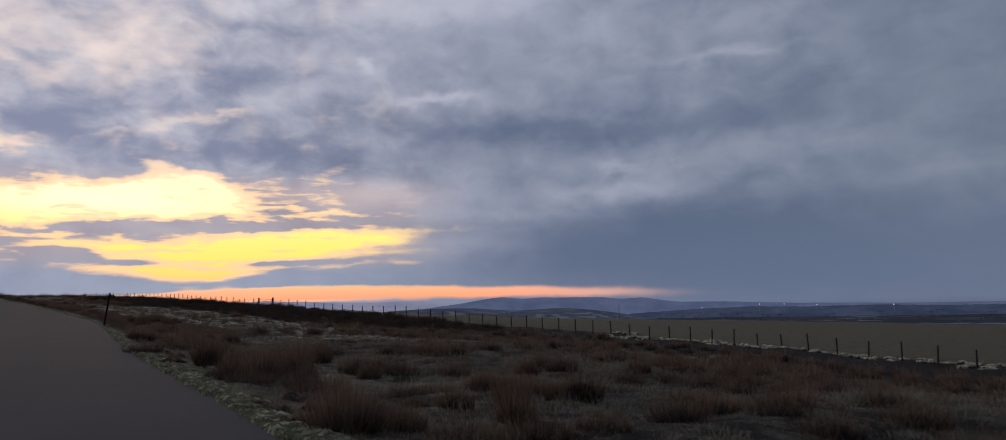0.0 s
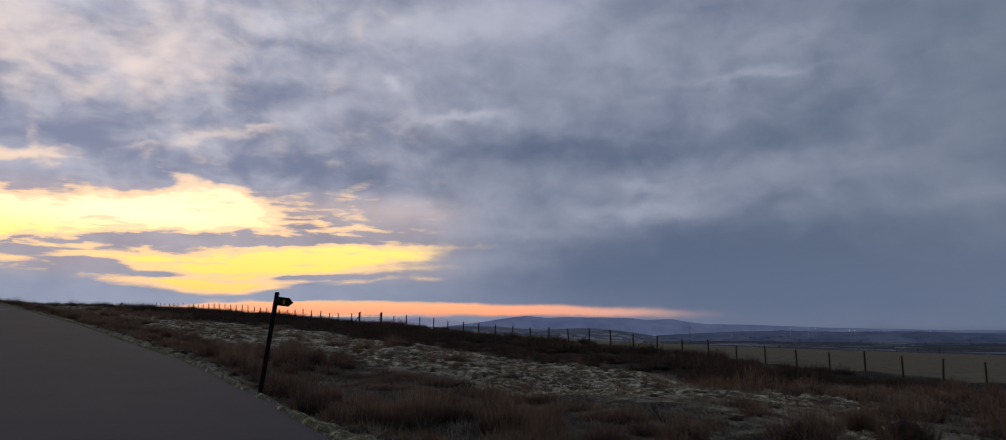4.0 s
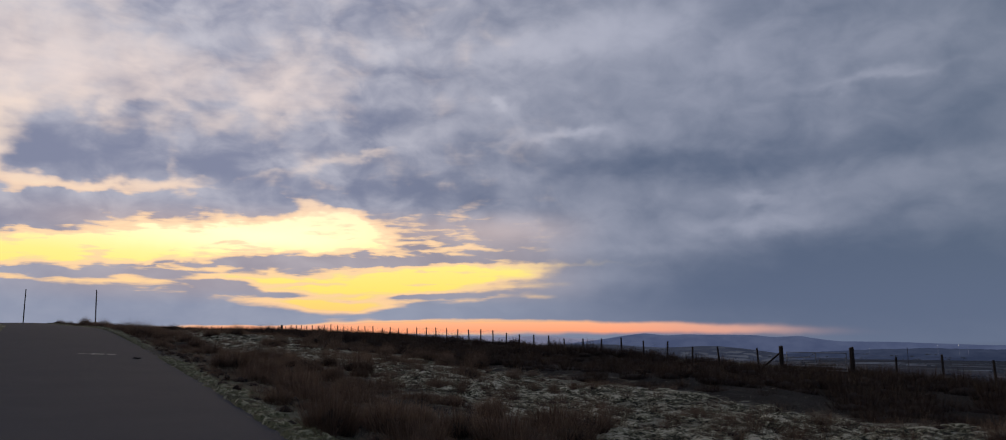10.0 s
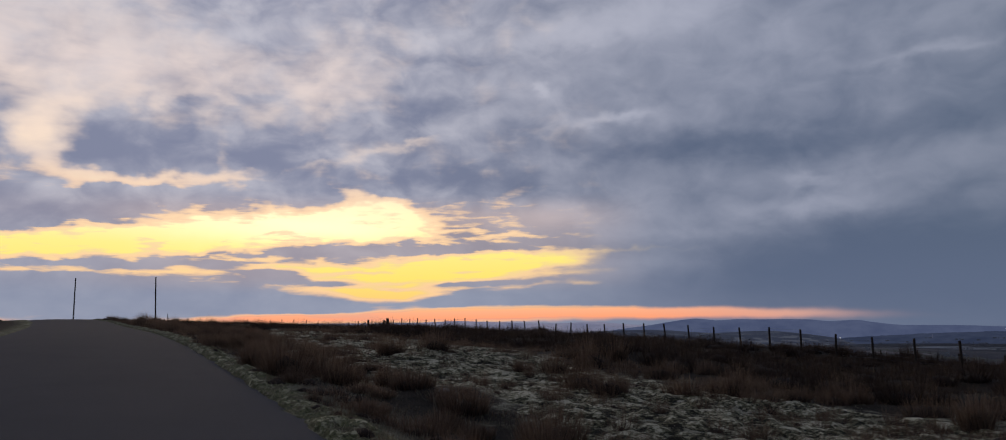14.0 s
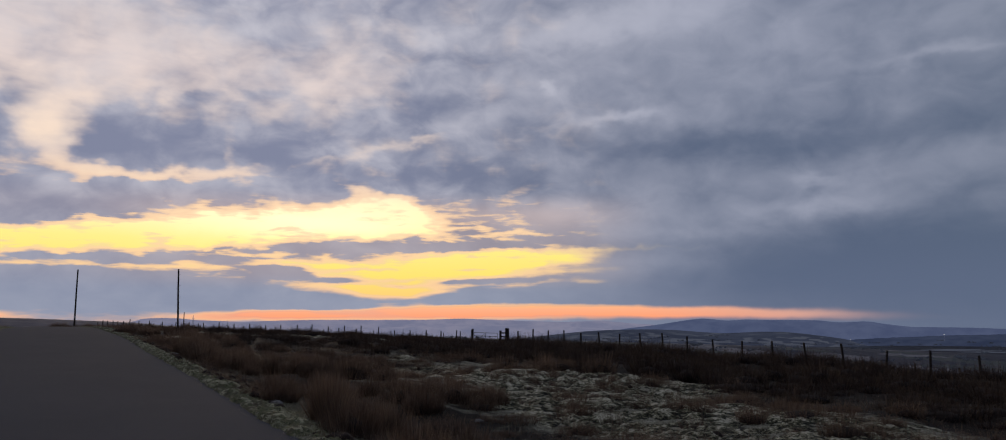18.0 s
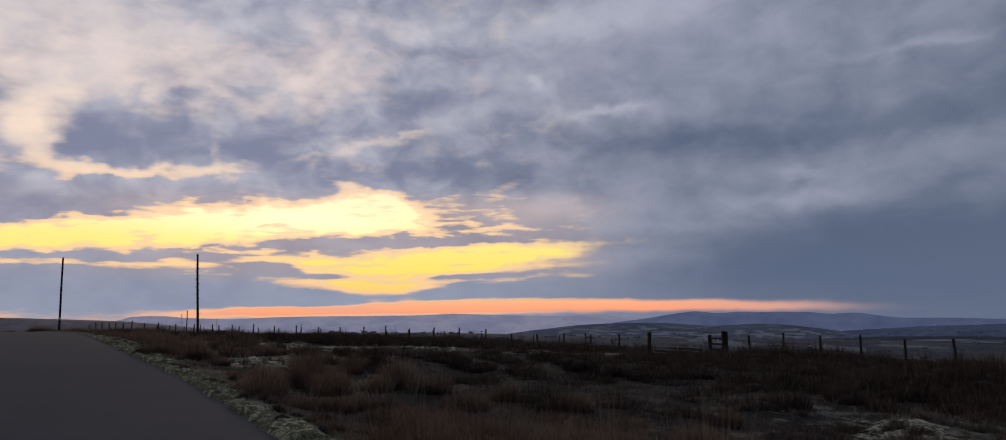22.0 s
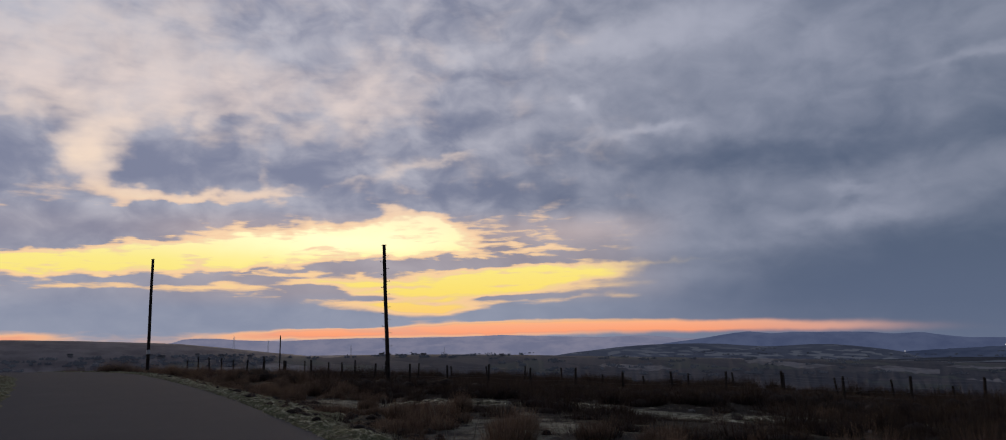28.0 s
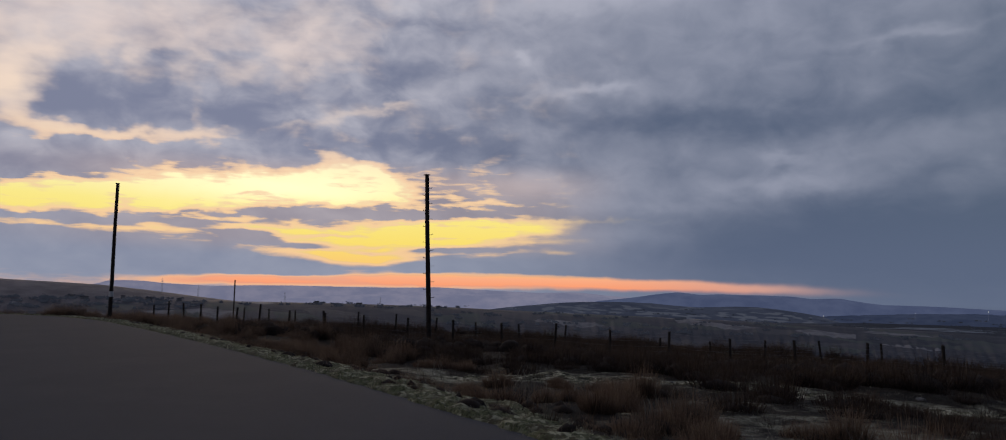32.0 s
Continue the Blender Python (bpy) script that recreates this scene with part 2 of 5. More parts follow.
clear = S.mix(S.step(S.m("ABSOLUTE", S.m("SUBTRACT", AZ, 15.0)), 60.0, 110.0, 0.0, 0.8), clear, blue)
rolls = S.m("ADD", S.m("MULTIPLY_ADD", S.noise(SOFT, 0.9, 5.0, 0.5, dist=0.3), 0.5, -0.25), S.m("MULTIPLY_ADD", S.noise(PUFF, 0.9, 4.0, 0.52, dist=0.4), 0.8, -0.4))
tone = S.m("MULTIPLY_ADD", rolls, S.m("MULTIPLY", S.step(AZ, 18.0, 44.0, 0.9, 0.32), S.step(EL, 1.0, 12.0, 0.5, 1.0)), S.step(AZ, 30.0, 60.0, 0.56, 0.52))
tone = blob(38.0, 22.67, 7.54, 1.21, 0.20, 7.6, tone)
tone = blob(34.4, 22.06, 2.57, 0.93, 0.11, -2.0, tone)
tone = blob(44.5, 22.39, 4.33, 1.01, 0.11, 8.3, tone)
tone = blob(23.4, 21.62, 1.33, 0.65, 0.17, 10.8, tone)
tone = blob(24.5, 19.63, 1.02, 0.47, 0.12, 1.2, tone)
tone = blob(32.8, 18.28, 0.44, 0.55, 0.22, 57.2, tone)
tone = blob(39.0, 15.98, 2.38, 0.43, 0.18, 8.6, tone)
tone = blob(35.2, 15.46, 3.52, 0.48, 0.08, 2.9, tone)
tone = blob(30.7, 16.54, 3.05, 0.77, 0.06, -0.7, tone)
tone = blob(51.9, 8.32, 6.46, 0.83, 0.10, 0.3, tone)
tone = blob(55.8, 9.37, 5.72, 1.16, 0.05, 0.4, tone)
tone = blob(52.1, 10.15, 1.30, 0.27, 0.08, -4.7, tone)
tone = blob(61.3, 17.91, 4.90, 0.46, 0.14, 4.7, tone)
tone = blob(51.0, 20.28, 7.18, 1.79, 0.06, 2.3, tone)
tone = blob(63.4, 20.19, 4.39, 1.21, 0.08, -1.8, tone)
tone = blob(43.2, 6.90, 5.18, 0.48, 0.06, 0.8, tone)
tone = blob(34.6, 8.63, 4.45, 1.08, 0.09, 0.7, tone)
tone = blob(38.4, 4.63, 5.79, 0.97, 0.11, 0.7, tone)
tone = blob(41.1, 13.51, 14.36, 1.15, -0.12, -3.0, tone)
tone = blob(23.6, 16.75, 4.02, 1.25, -0.14, 1.2, tone)
tone = blob(26.1, 20.36, 3.07, 0.94, -0.06, 0.7, tone)
tone = blob(22.1, 11.88, 9.29, 1.07, -0.16, 0.9, tone)
tone = blob(30.1, 11.17, 7.98, 1.28, -0.10, -0.6, tone)
tone = blob(52.7, 12.84, 9.48, 1.82, -0.08, -1.5, tone)
tone = blob(62.1, 14.24, 5.21, 2.08, -0.06, -9.1, tone)
tone = blob(58.2, 4.34, 11.54, 3.47, -0.16, -2.9, tone)
tone = blob(47.7, 3.42, 8.91, 1.87, -0.12, -1.7, tone)
tone = blob(3.2, 13.01, 4.44, 1.58, -0.24, 5.6, tone)
tone = blob(12.1, 13.17, 3.65, 1.30, -0.16, 3.5, tone)
tone = blob(-9.5, 12.80, 4.65, 2.47, -0.20, 6.9, tone)
tone = blob(-6.2, 7.94, 10.50, 1.28, -0.10, 3.2, tone)
tone = blob(-1.3, 8.42, 6.20, 1.18, -0.06, 4.2, tone)
tone = blob(0.5, 2.86, 14.82, 1.53, -0.06, 0.8, tone)
tone = blob(9.9, 22.29, 5.05, 1.75, 0.09, 6.7, tone)
tone = blob(-7.8, 20.10, 9.59, 3.66, 0.15, 9.9, tone)
tone = blob(52.1, 8.12, 7.26, 0.88, 0.04, -0.1, tone)
tone = blob(64.8, 11.36, 8.68, 1.37, 0.09, -3.1, tone)
tone = blob(74.7, 8.38, 5.49, 0.93, 0.08, 3.2, tone)
tone = blob(67.3, 3.22, 13.09, 3.59, -0.14, -2.3, tone)
tone = blob(72.2, 15.54, 10.17, 2.12, 0.01, -3.4, tone)
tone = blob(45.2, 18.65, 14.18, 5.98, 0.04, -5.0, tone)
left = S.mix(S.step(tone, 0.30, 0.86), (0.212, 0.232, 0.335), (0.535, 0.525, 0.59))
right = S.mix(S.step(tone, 0.30, 0.86), (0.092, 0.123, 0.196), (0.37, 0.39, 0.485))
cloud = S.mix(S.step(AZ, 12.0, 50.0), left, right)
cloud = S.mix(S.step(AZ, 50.0, 78.0, 0.0, 0.5), cloud, (0.105, 0.140, 0.195))
cloud = S.mix(S.step(EL, 7.0, 1.5, 0.0, 0.6), cloud, S.mix(S.step(AZ, 25.0, 50.0), (0.232, 0.272, 0.378), (0.115, 0.147, 0.232)))
warm = S.m("MULTIPLY", glow, S.m("MULTIPLY", S.step(EL, 13.0, 6.0), S.step(AZ, 44.0, 24.0)))
rosy = S.m("MULTIPLY", S.m("MULTIPLY", S.step(EL, 10.5, 8.0), S.step(EL, 2.6, 4.2)), S.m("MULTIPLY", S.step(AZ, 42.0, 32.0), S.step(AZ, -3.0, 8.0, 0.25, 1.0)))
cloud = S.mix(S.m("MULTIPLY", rosy, 0.45), cloud, S.mix(S.step(EL, 6.8, 9.0), (0.40, 0.31, 0.31), (0.66, 0.46, 0.38)))
cloud = S.mix(S.m("MULTIPLY", warm, 0.75), cloud, (1.0, 0.58, 0.30))
seen = S.mix(veil, clear, cloud)
fringe = S.m("MULTIPLY", S.m("MULTIPLY", veil, S.m("SUBTRACT", 1.0, veil)), 4.0)
fringe = S.m("MULTIPLY", fringe, S.m("MULTIPLY", S.step(AZ, 44.0, 30.0), S.m("MULTIPLY", S.step(EL, 9.0, 15.0, 0.62, 0.12), S.step(EL, 3.0, 7.0, 0.7, 1.0))))
fringe = S.m("MULTIPLY", fringe, S.step(EL, 1.2, 3.0))
peach = S.mix(S.step(EL, 9.0, 13.0), (1.0, 0.65, 0.42), (0.88, 0.72, 0.63))
seen = S.mix(fringe, seen, peach)
# away from the sunset the evening sky is darker
dusk = S.m("MULTIPLY", S.step(S.m("ABSOLUTE", S.m("SUBTRACT", AZ, 22.0)), 52.0, 95.0), S.step(EL, 80.0, 45.0))
seen = S.mix(S.m("MULTIPLY", dusk, 0.85), seen, (0.035, 0.048, 0.085))
below = S.mix(S.step(EL, -1.5, 0.0), (0.05, 0.055, 0.07), seen)
bg = wt.nodes.new("ShaderNodeBackground")
S.put(bg.inputs["Color"], below)
bg.inputs["Strength"].default_value = 1.0
wt.links.new(bg.outputs[0], wt.nodes.new("ShaderNodeOutputWorld").inputs[0])

sun = new("sun", bpy.data.lights.new("sun", "SUN"))
sun.data.energy, sun.data.angle, sun.data.color = 0.35, radians(14), (1.0, 0.72, 0.45)
sun.matrix_world = look((100 * math.sin(radians(14)), 100 * math.cos(radians(14)), 13.5), (0, 0, 0))

# ---- materials ----
def surface(name, make, rough=0.9, spec=0.2):
    """A material from make(net, position), which returns colour and bump height."""
    mt = bpy.data.materials.new(name)
    mt.use_nodes = True
    t = mt.node_tree
    b = t.nodes["Principled BSDF"]
    n = Net(t)
    pos = t.nodes.new("ShaderNodeNewGeometry").outputs["Position"]
    colour, bump, depth = make(n, pos, t)
    n.put(b.inputs["Base Color"], colour)
    b.inputs["Roughness"].default_value = rough
    b.inputs["Specular IOR Level"].default_value = spec
    if bump is not None:
        k = t.nodes.new("ShaderNodeBump")
        k.inputs["Distance"].default_value = depth
        k.inputs["Strength"].default_value = 0.8
        n.put(k.inputs["Height"], bump)
        t.links.new(k.outputs[0], b.inputs["Normal"])
    return mt


def island(t):
    return t.nodes.new("ShaderNodeNewGeometry").outputs["Random Per Island"]


def m_asphalt(n, p, t):
    chips = n.noise(p, 160.0, 2.0, 0.7)
    patch = n.noise(p, 0.55, 5.0, 0.6)
    c = n.mix(n.step(chips, 0.35, 0.7), (0.056, 0.057, 0.065), (0.122, 0.122, 0.133))
    c = n.mix(n.step(patch, 0.3, 0.7, 0.0, 0.45), c, (0.066, 0.066, 0.074))
    return c, chips, 0.004


def m_ground(n, p, t):
    x, y, z = n.sep(p)
    flat = n.vec(x, y, 0.0)
    big = n.noise(flat, 0.22, 6.0, 0.62)
    mid = n.noise(flat, 1.3, 6.0, 0.65)
    small = n.noise(flat, 5.0, 6.0, 0.7)
    fine = n.noise(flat, 26.0, 5.0, 0.7)
    # Nearly black moss: the shade in the gaps between clumps is put into it.
    shaded_moss = n.mix(n.step(small, 0.3, 0.7), (0.007, 0.0055, 0.004), (0.034, 0.026, 0.017))
    shaded_moss = n.mix(n.m("MULTIPLY", mask(t, "litter"), n.m("MULTIPLY", n.step(mid, 0.42, 0.60), n.step(fine, 0.42, 0.60))), shaded_moss, (0.17, 0.155, 0.115))
    straw = n.mix(n.step(fine, 0.32, 0.66), (0.060, 0.056, 0.034), (0.32, 0.305, 0.215))
    frost = n.mix(n.m("MULTIPLY", n.step(small, 0.42, 0.68), n.step(fine, 0.35, 0.6)), straw, (0.54, 0.53, 0.43))
    c = n.mix(n.step(n.m("ADD", mask(t, "cropped"), n.m("MULTIPLY_ADD", mid, 2.0, -1.0)), 0.20, 0.60), shaded_moss, frost)
    turf = n.mix(n.step(fine, 0.3, 0.7), (0.028, 0.034, 0.012), (0.13, 0.14, 0.065))
    turf = n.mix(n.step(mid, 0.42, 0.62, 0.0, 0.75), turf, frost)
    c = n.mix(mask(t, "verge"), c, turf)
    grit = n.mix(n.step(n.noise(flat, 42.0, 3.0, 0.8), 0.4, 0.66), (0.020, 0.019, 0.020), (0.105, 0.100, 0.098))
    c = n.mix(mask(t, "gravel"), c, grit)
    pasture = n.mix(n.step(mid, 0.3, 0.7), (0.100, 0.092, 0.054), (0.170, 0.152, 0.096))
    c = n.mix(mask(t, "field"), c, pasture)
    # Fields, hedges and woods: the valley's blue haze is mixed into their colours.
    fields = []
    for scale, sy in ((0.013, 0.35),):
        cell, edge = t.nodes.new("ShaderNodeTexVoronoi"), t.nodes.new("ShaderNodeTexVoronoi")
        edge.feature = "DISTANCE_TO_EDGE"
        for v in (cell, edge):
            v.inputs["Scale"].default_value = scale
            n.put(v.inputs["Vector"], n.vec(x, n.m("MULTIPLY", y, sy), 0.0))
        r, g, b = n.sep(cell.outputs["Color"])
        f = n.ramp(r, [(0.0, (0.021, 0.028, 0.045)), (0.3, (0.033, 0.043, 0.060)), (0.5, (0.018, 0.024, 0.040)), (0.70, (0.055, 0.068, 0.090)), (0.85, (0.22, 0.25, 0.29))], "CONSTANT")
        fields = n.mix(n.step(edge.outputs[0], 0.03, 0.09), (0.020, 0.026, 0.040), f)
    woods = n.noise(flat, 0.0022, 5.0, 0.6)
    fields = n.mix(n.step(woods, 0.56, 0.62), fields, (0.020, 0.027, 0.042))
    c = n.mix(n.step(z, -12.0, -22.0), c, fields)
    return c, n.m("ADD", n.m("MULTIPLY", small, 1.0), n.m("MULTIPLY", fine, 0.5)), 0.10


def m_verge(n, p, t):
    a = n.noise(p, 2.2, 5.0, 0.7)
    b = n.noise(p, 26.0, 4.0, 0.7)
    c = n.mix(n.step(b, 0.3, 0.68), (0.014, 0.017, 0.007), (0.165, 0.172, 0.084))
    c = n.mix(n.step(a, 0.48, 0.62, 0.0, 0.75), c, (0.075, 0.060, 0.038))
    fleck = n.m("MULTIPLY", n.step(n.noise(p, 7.0, 5.0, 0.75), 0.50, 0.57), mask(t, "tip"))
    c = n.mix(n.m("MULTIPLY", fleck, 0.85), c, (0.46, 0.45, 0.31))
    return c, b, 0.03


def mask(t, name):
    a = t.nodes.new("ShaderNodeAttribute")
    a.attribute_name = name
    return a.outputs["Fac"]


def blades(low, mid, high, glow=0.0):
    """Grass and rush: shade painted at the foot, tips bleached; thin blades pass light."""
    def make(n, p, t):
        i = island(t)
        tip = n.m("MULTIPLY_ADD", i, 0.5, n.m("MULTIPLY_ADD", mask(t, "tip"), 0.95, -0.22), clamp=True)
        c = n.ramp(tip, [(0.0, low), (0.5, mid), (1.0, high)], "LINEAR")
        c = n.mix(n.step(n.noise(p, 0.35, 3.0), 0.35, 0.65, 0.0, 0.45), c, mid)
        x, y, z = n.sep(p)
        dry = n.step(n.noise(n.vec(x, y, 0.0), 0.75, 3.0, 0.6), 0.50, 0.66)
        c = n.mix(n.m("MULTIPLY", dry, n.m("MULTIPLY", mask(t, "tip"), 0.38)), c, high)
        if glow:
            k = t.nodes.new("ShaderNodeBsdfTranslucent")
            n.put(k.inputs["Color"], c)
            x = t.nodes.new("ShaderNodeMixShader")
            x.inputs[0].default_value = glow
            t.links.new(t.nodes["Principled BSDF"].outputs[0], x.inputs[1])
            t.links.new(k.outputs[0], x.inputs[2])
            t.links.new(x.outputs[0], t.nodes["Material Output"].inputs[0])
        return c, None, 0
    return make


def m_turf(n, p, t):
    x, y, z = n.sep(p)
    g = n.noise(n.vec(x, n.m("MULTIPLY", y, 1.5), z), 10.0, 6.0, 0.75)
    clot = n.noise(p, 3.2, 4.0, 0.6)
    f = n.m("MULTIPLY_ADD", n.m("SUBTRACT", g, 0.5), 4.2, n.m("MULTIPLY_ADD", n.m("SUBTRACT", clot, 0.5), 2.6, n.m("MULTIPLY_ADD", mask(t, "tip"), 0.75, 0.06)), clamp=True)
    c = n.ramp(f, [(0.0, (0.010, 0.010, 0.005)), (0.33, (0.055, 0.053, 0.028)), (0.62, (0.215, 0.205, 0.125)), (1.0, (0.60, 0.57, 0.43))], "LINEAR")
    return c, g, 0.08


def m_timber(dark, light):
    def make(n, p, t):
        x, y, z = n.sep(p)
        g = n.noise(n.vec(n.m("MULTIPLY", x, 30.0), n.m("MULTIPLY", y, 30.0), n.m("MULTIPLY", z, 2.0)), 2.0, 5.0, 0.6)
        w = n.noise(p, 1.4, 4.0)
        c = n.mix(n.step(g, 0.3, 0.7), dark, light)
        c = n.mix(n.step(w, 0.45, 0.7, 0.0, 0.5), c, dark)
        return c, g, 0.006
    return make


def plain(a, b, scale, depth=0.002):
    def make(n, p, t):
        g = n.noise(p, scale, 4.0, 0.6)
        return n.mix(n.step(g, 0.3, 0.7), a, b), g, depth
    return make


ASPHALT = surface("worn_asphalt", m_asphalt, 0.97, 0.08)
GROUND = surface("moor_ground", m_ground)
VERGE = surface("verge_turf", m_verge)
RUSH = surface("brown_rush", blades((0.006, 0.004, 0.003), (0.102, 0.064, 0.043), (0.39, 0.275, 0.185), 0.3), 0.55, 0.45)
# A darker copy of brown_rush: weaker light away from the road, put into colour.
SHADED_RUSH = surface("shaded_rush", blades((0.003, 0.002, 0.0018), (0.036, 0.022, 0.016), (0.135, 0.090, 0.060), 0.2), 0.6, 0.35)
TURF = surface("frosted_turf", m_turf, 0.9)
# Near-black hearts: the shade deep inside the clumps, put into the colour.
HEART_SHADE = surface("rush_heart_shade", blades((0.004, 0.003, 0.0025), (0.011, 0.007, 0.006), (0.028, 0.019, 0.014)), 0.9)
STRAW = surface("pale_straw", blades((0.040, 0.037, 0.022), (0.20, 0.185, 0.125), (0.56, 0.54, 0.44), 0.3), 0.8)
TIMBER = surface("weathered_timber", m_timber((0.022, 0.018, 0.015), (0.075, 0.060, 0.050)), 0.85)
POLEWOOD = surface("creosoted_pole", m_timber((0.020, 0.016, 0.014), (0.070, 0.055, 0.047)), 0.8)
BLACK = surface("black_paint", plain((0.010, 0.010, 0.011), (0.022, 0.021, 0.022), 8.0), 0.75, 0.12)
YELLOW = surface("yellow_paint", plain((0.42, 0.27, 0.03), (0.55, 0.36, 0.05), 40.0), 0.6)
WIRE = surface("galvanised_wire", plain((0.16, 0.16, 0.17), (0.24, 0.24, 0.25), 30.0), 0.5, 0.5)
WHITE = surface("white_enamel", plain((0.62, 0.62, 0.62), (0.75, 0.75, 0.74), 20.0), 0.5)
HEATH = surface("heath_hillside", plain((0.115, 0.104, 0.112), (0.215, 0.195, 0.20), 0.012, 0.5))
def m_farmland(n, p, t):
    x, y, z = n.sep(p)
    v = t.nodes.new("ShaderNodeTexVoronoi")
    v.inputs["Scale"].default_value = 0.011
    n.put(v.inputs["Vector"], n.vec(x, n.m("MULTIPLY", y, 0.5), n.m("MULTIPLY", z, 4.0)))
    r, g, b = n.sep(v.outputs["Color"])
    # A slight blue tint in the plots stands for distance haze.
    c = n.ramp(r, [(0.0, (0.062, 0.064, 0.080)), (0.35, (0.085, 0.098, 0.092)), (0.55, (0.050, 0.054, 0.070)), (0.78, (0.22, 0.215, 0.225)), (0.88, (0.095, 0.092, 0.102))], "CONSTANT")
    c = n.mix(n.step(n.noise(p, 0.02, 6.0, 0.7), 0.45, 0.6, 0.0, 0.6), c, (0.080, 0.080, 0.094))
    return c, None, 0


FARM = surface("farmland", m_farmland)
WOOD = surface("wooded_hillside", plain((0.030, 0.034, 0.036), (0.060, 0.064, 0.062), 0.02, 0.5))


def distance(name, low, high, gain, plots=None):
    """Far ridges: a backdrop, with miles of evening haze painted on as soft glow."""
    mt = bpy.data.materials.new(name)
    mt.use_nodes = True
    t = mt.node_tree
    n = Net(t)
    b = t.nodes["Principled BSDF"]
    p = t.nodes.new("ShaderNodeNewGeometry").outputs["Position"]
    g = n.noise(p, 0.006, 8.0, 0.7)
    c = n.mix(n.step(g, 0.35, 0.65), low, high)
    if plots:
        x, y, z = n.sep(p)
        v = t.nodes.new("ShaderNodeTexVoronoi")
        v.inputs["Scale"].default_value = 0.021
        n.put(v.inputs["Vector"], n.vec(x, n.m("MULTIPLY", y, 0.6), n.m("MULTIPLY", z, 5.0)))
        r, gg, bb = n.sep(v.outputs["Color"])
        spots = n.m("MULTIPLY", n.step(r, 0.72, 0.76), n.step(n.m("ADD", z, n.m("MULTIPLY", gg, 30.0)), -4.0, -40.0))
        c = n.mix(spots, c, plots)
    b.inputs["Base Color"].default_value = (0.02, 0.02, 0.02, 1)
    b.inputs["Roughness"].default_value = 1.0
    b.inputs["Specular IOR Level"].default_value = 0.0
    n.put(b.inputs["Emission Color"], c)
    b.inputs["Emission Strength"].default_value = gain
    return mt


# ---- mesh helpers ----
def mesh_of(name, verts, faces, material, smooth=False):
    me = bpy.data.meshes.new(name)
    me.from_pydata([tuple(v) for v in verts], [], [tuple(f) for f in faces])
    me.materials.append(material)
    if smooth:
        me.polygons.foreach_set("use_smooth", [True] * len(me.polygons))
    me.update()
    return me


def soup(name, verts, counts, loops, material):
    """A large mesh straight from arrays."""
    me = bpy.data.meshes.new(name)
    me.vertices.add(len(verts))
    me.vertices.foreach_set("co", verts.astype(np.float32).ravel())
    me.loops.add(len(loops))
    me.loops.foreach_set("vertex_index", loops.astype(np.int32))
    me.polygons.add(len(counts))
    starts = np.concatenate(([0], np.cumsum(counts)[:-1]))
    me.polygons.foreach_set("loop_start", starts.astype(np.int32))
    me.update(calc_edges=True)
    me.materials.append(material)
    return me


def part(name, bm, material, parent=None, label=""):
    me = bpy.data.meshes.new(name)
    bm.to_mesh(me)
    bm.free()
    me.materials.append(material)
    ob = new(name, me)
    ob.parent = parent
    if label:
        tagged(ob, label)
    return ob


def thing(name, label, category, x=0.0, y=0.0, z=0.0, group="", kind=""):
    ob = new(name)
    ob.matrix_world = Matrix.Translation((x, y, z))
    return tagged(ob, label, category, group, kind)


def tube(bm, pts, r0, r1=None, sides=7, wob=0.0, rng=random):
    """A tapering round bar along pts, closed at both ends."""
    r1 = r0 if r1 is None else r1
    rings = []
    for k, p in enumerate(pts):
        p = Vector(p)
        d = (Vector(pts[min(k + 1, len(pts) - 1)]) - Vector(pts[max(k - 1, 0)])).normalized()
        side = d.cross(Vector((0.31, 0.95, 0.05))).normalized()
        up = side.cross(d)
        r = r0 + (r1 - r0) * k / (len(pts) - 1)
        rings.append([bm.verts.new(p + (side * math.cos(a) + up * math.sin(a)) * r * (1 + wob * rng.uniform(-1, 1)))
                      for a in (2 * math.pi * j / sides for j in range(sides))])
    for a, b in zip(rings, rings[1:]):
        for j in range(sides):
            bm.faces.new((a[j], a[(j + 1) % sides], b[(j + 1) % sides], b[j]))
    bm.faces.new(rings[0][::-1])
    bm.faces.new(rings[-1])
    return bm


def box(bm, lo, hi, bevel=0.0):
    c = [(a + b) / 2 for a, b in zip(lo, hi)]
    s = [b - a for a, b in zip(lo, hi)]
    g = bmesh.ops.create_cube(bm, size=1.0, matrix=Matrix.Translation(c) @ Matrix.Diagonal((*s, 1)))
    if bevel:
        bmesh.ops.bevel(bm, geom=list({e for v in g["verts"] for e in v.link_edges}), offset=bevel, segments=1, affect="EDGES")
    return bm


# ---- the lie of the land ----
def lattice(ix, iy, seed):
    h = (ix.astype(np.int64) * 374761393 + iy.astype(np.int64) * 668265263 + seed * 1442695041) & 0xFFFFFFFF
    h = ((h ^ (h >> 13)) * 1274126177) & 0xFFFFFFFF
    return ((h ^ (h >> 16)) & 0xFFFF) / 65535.0


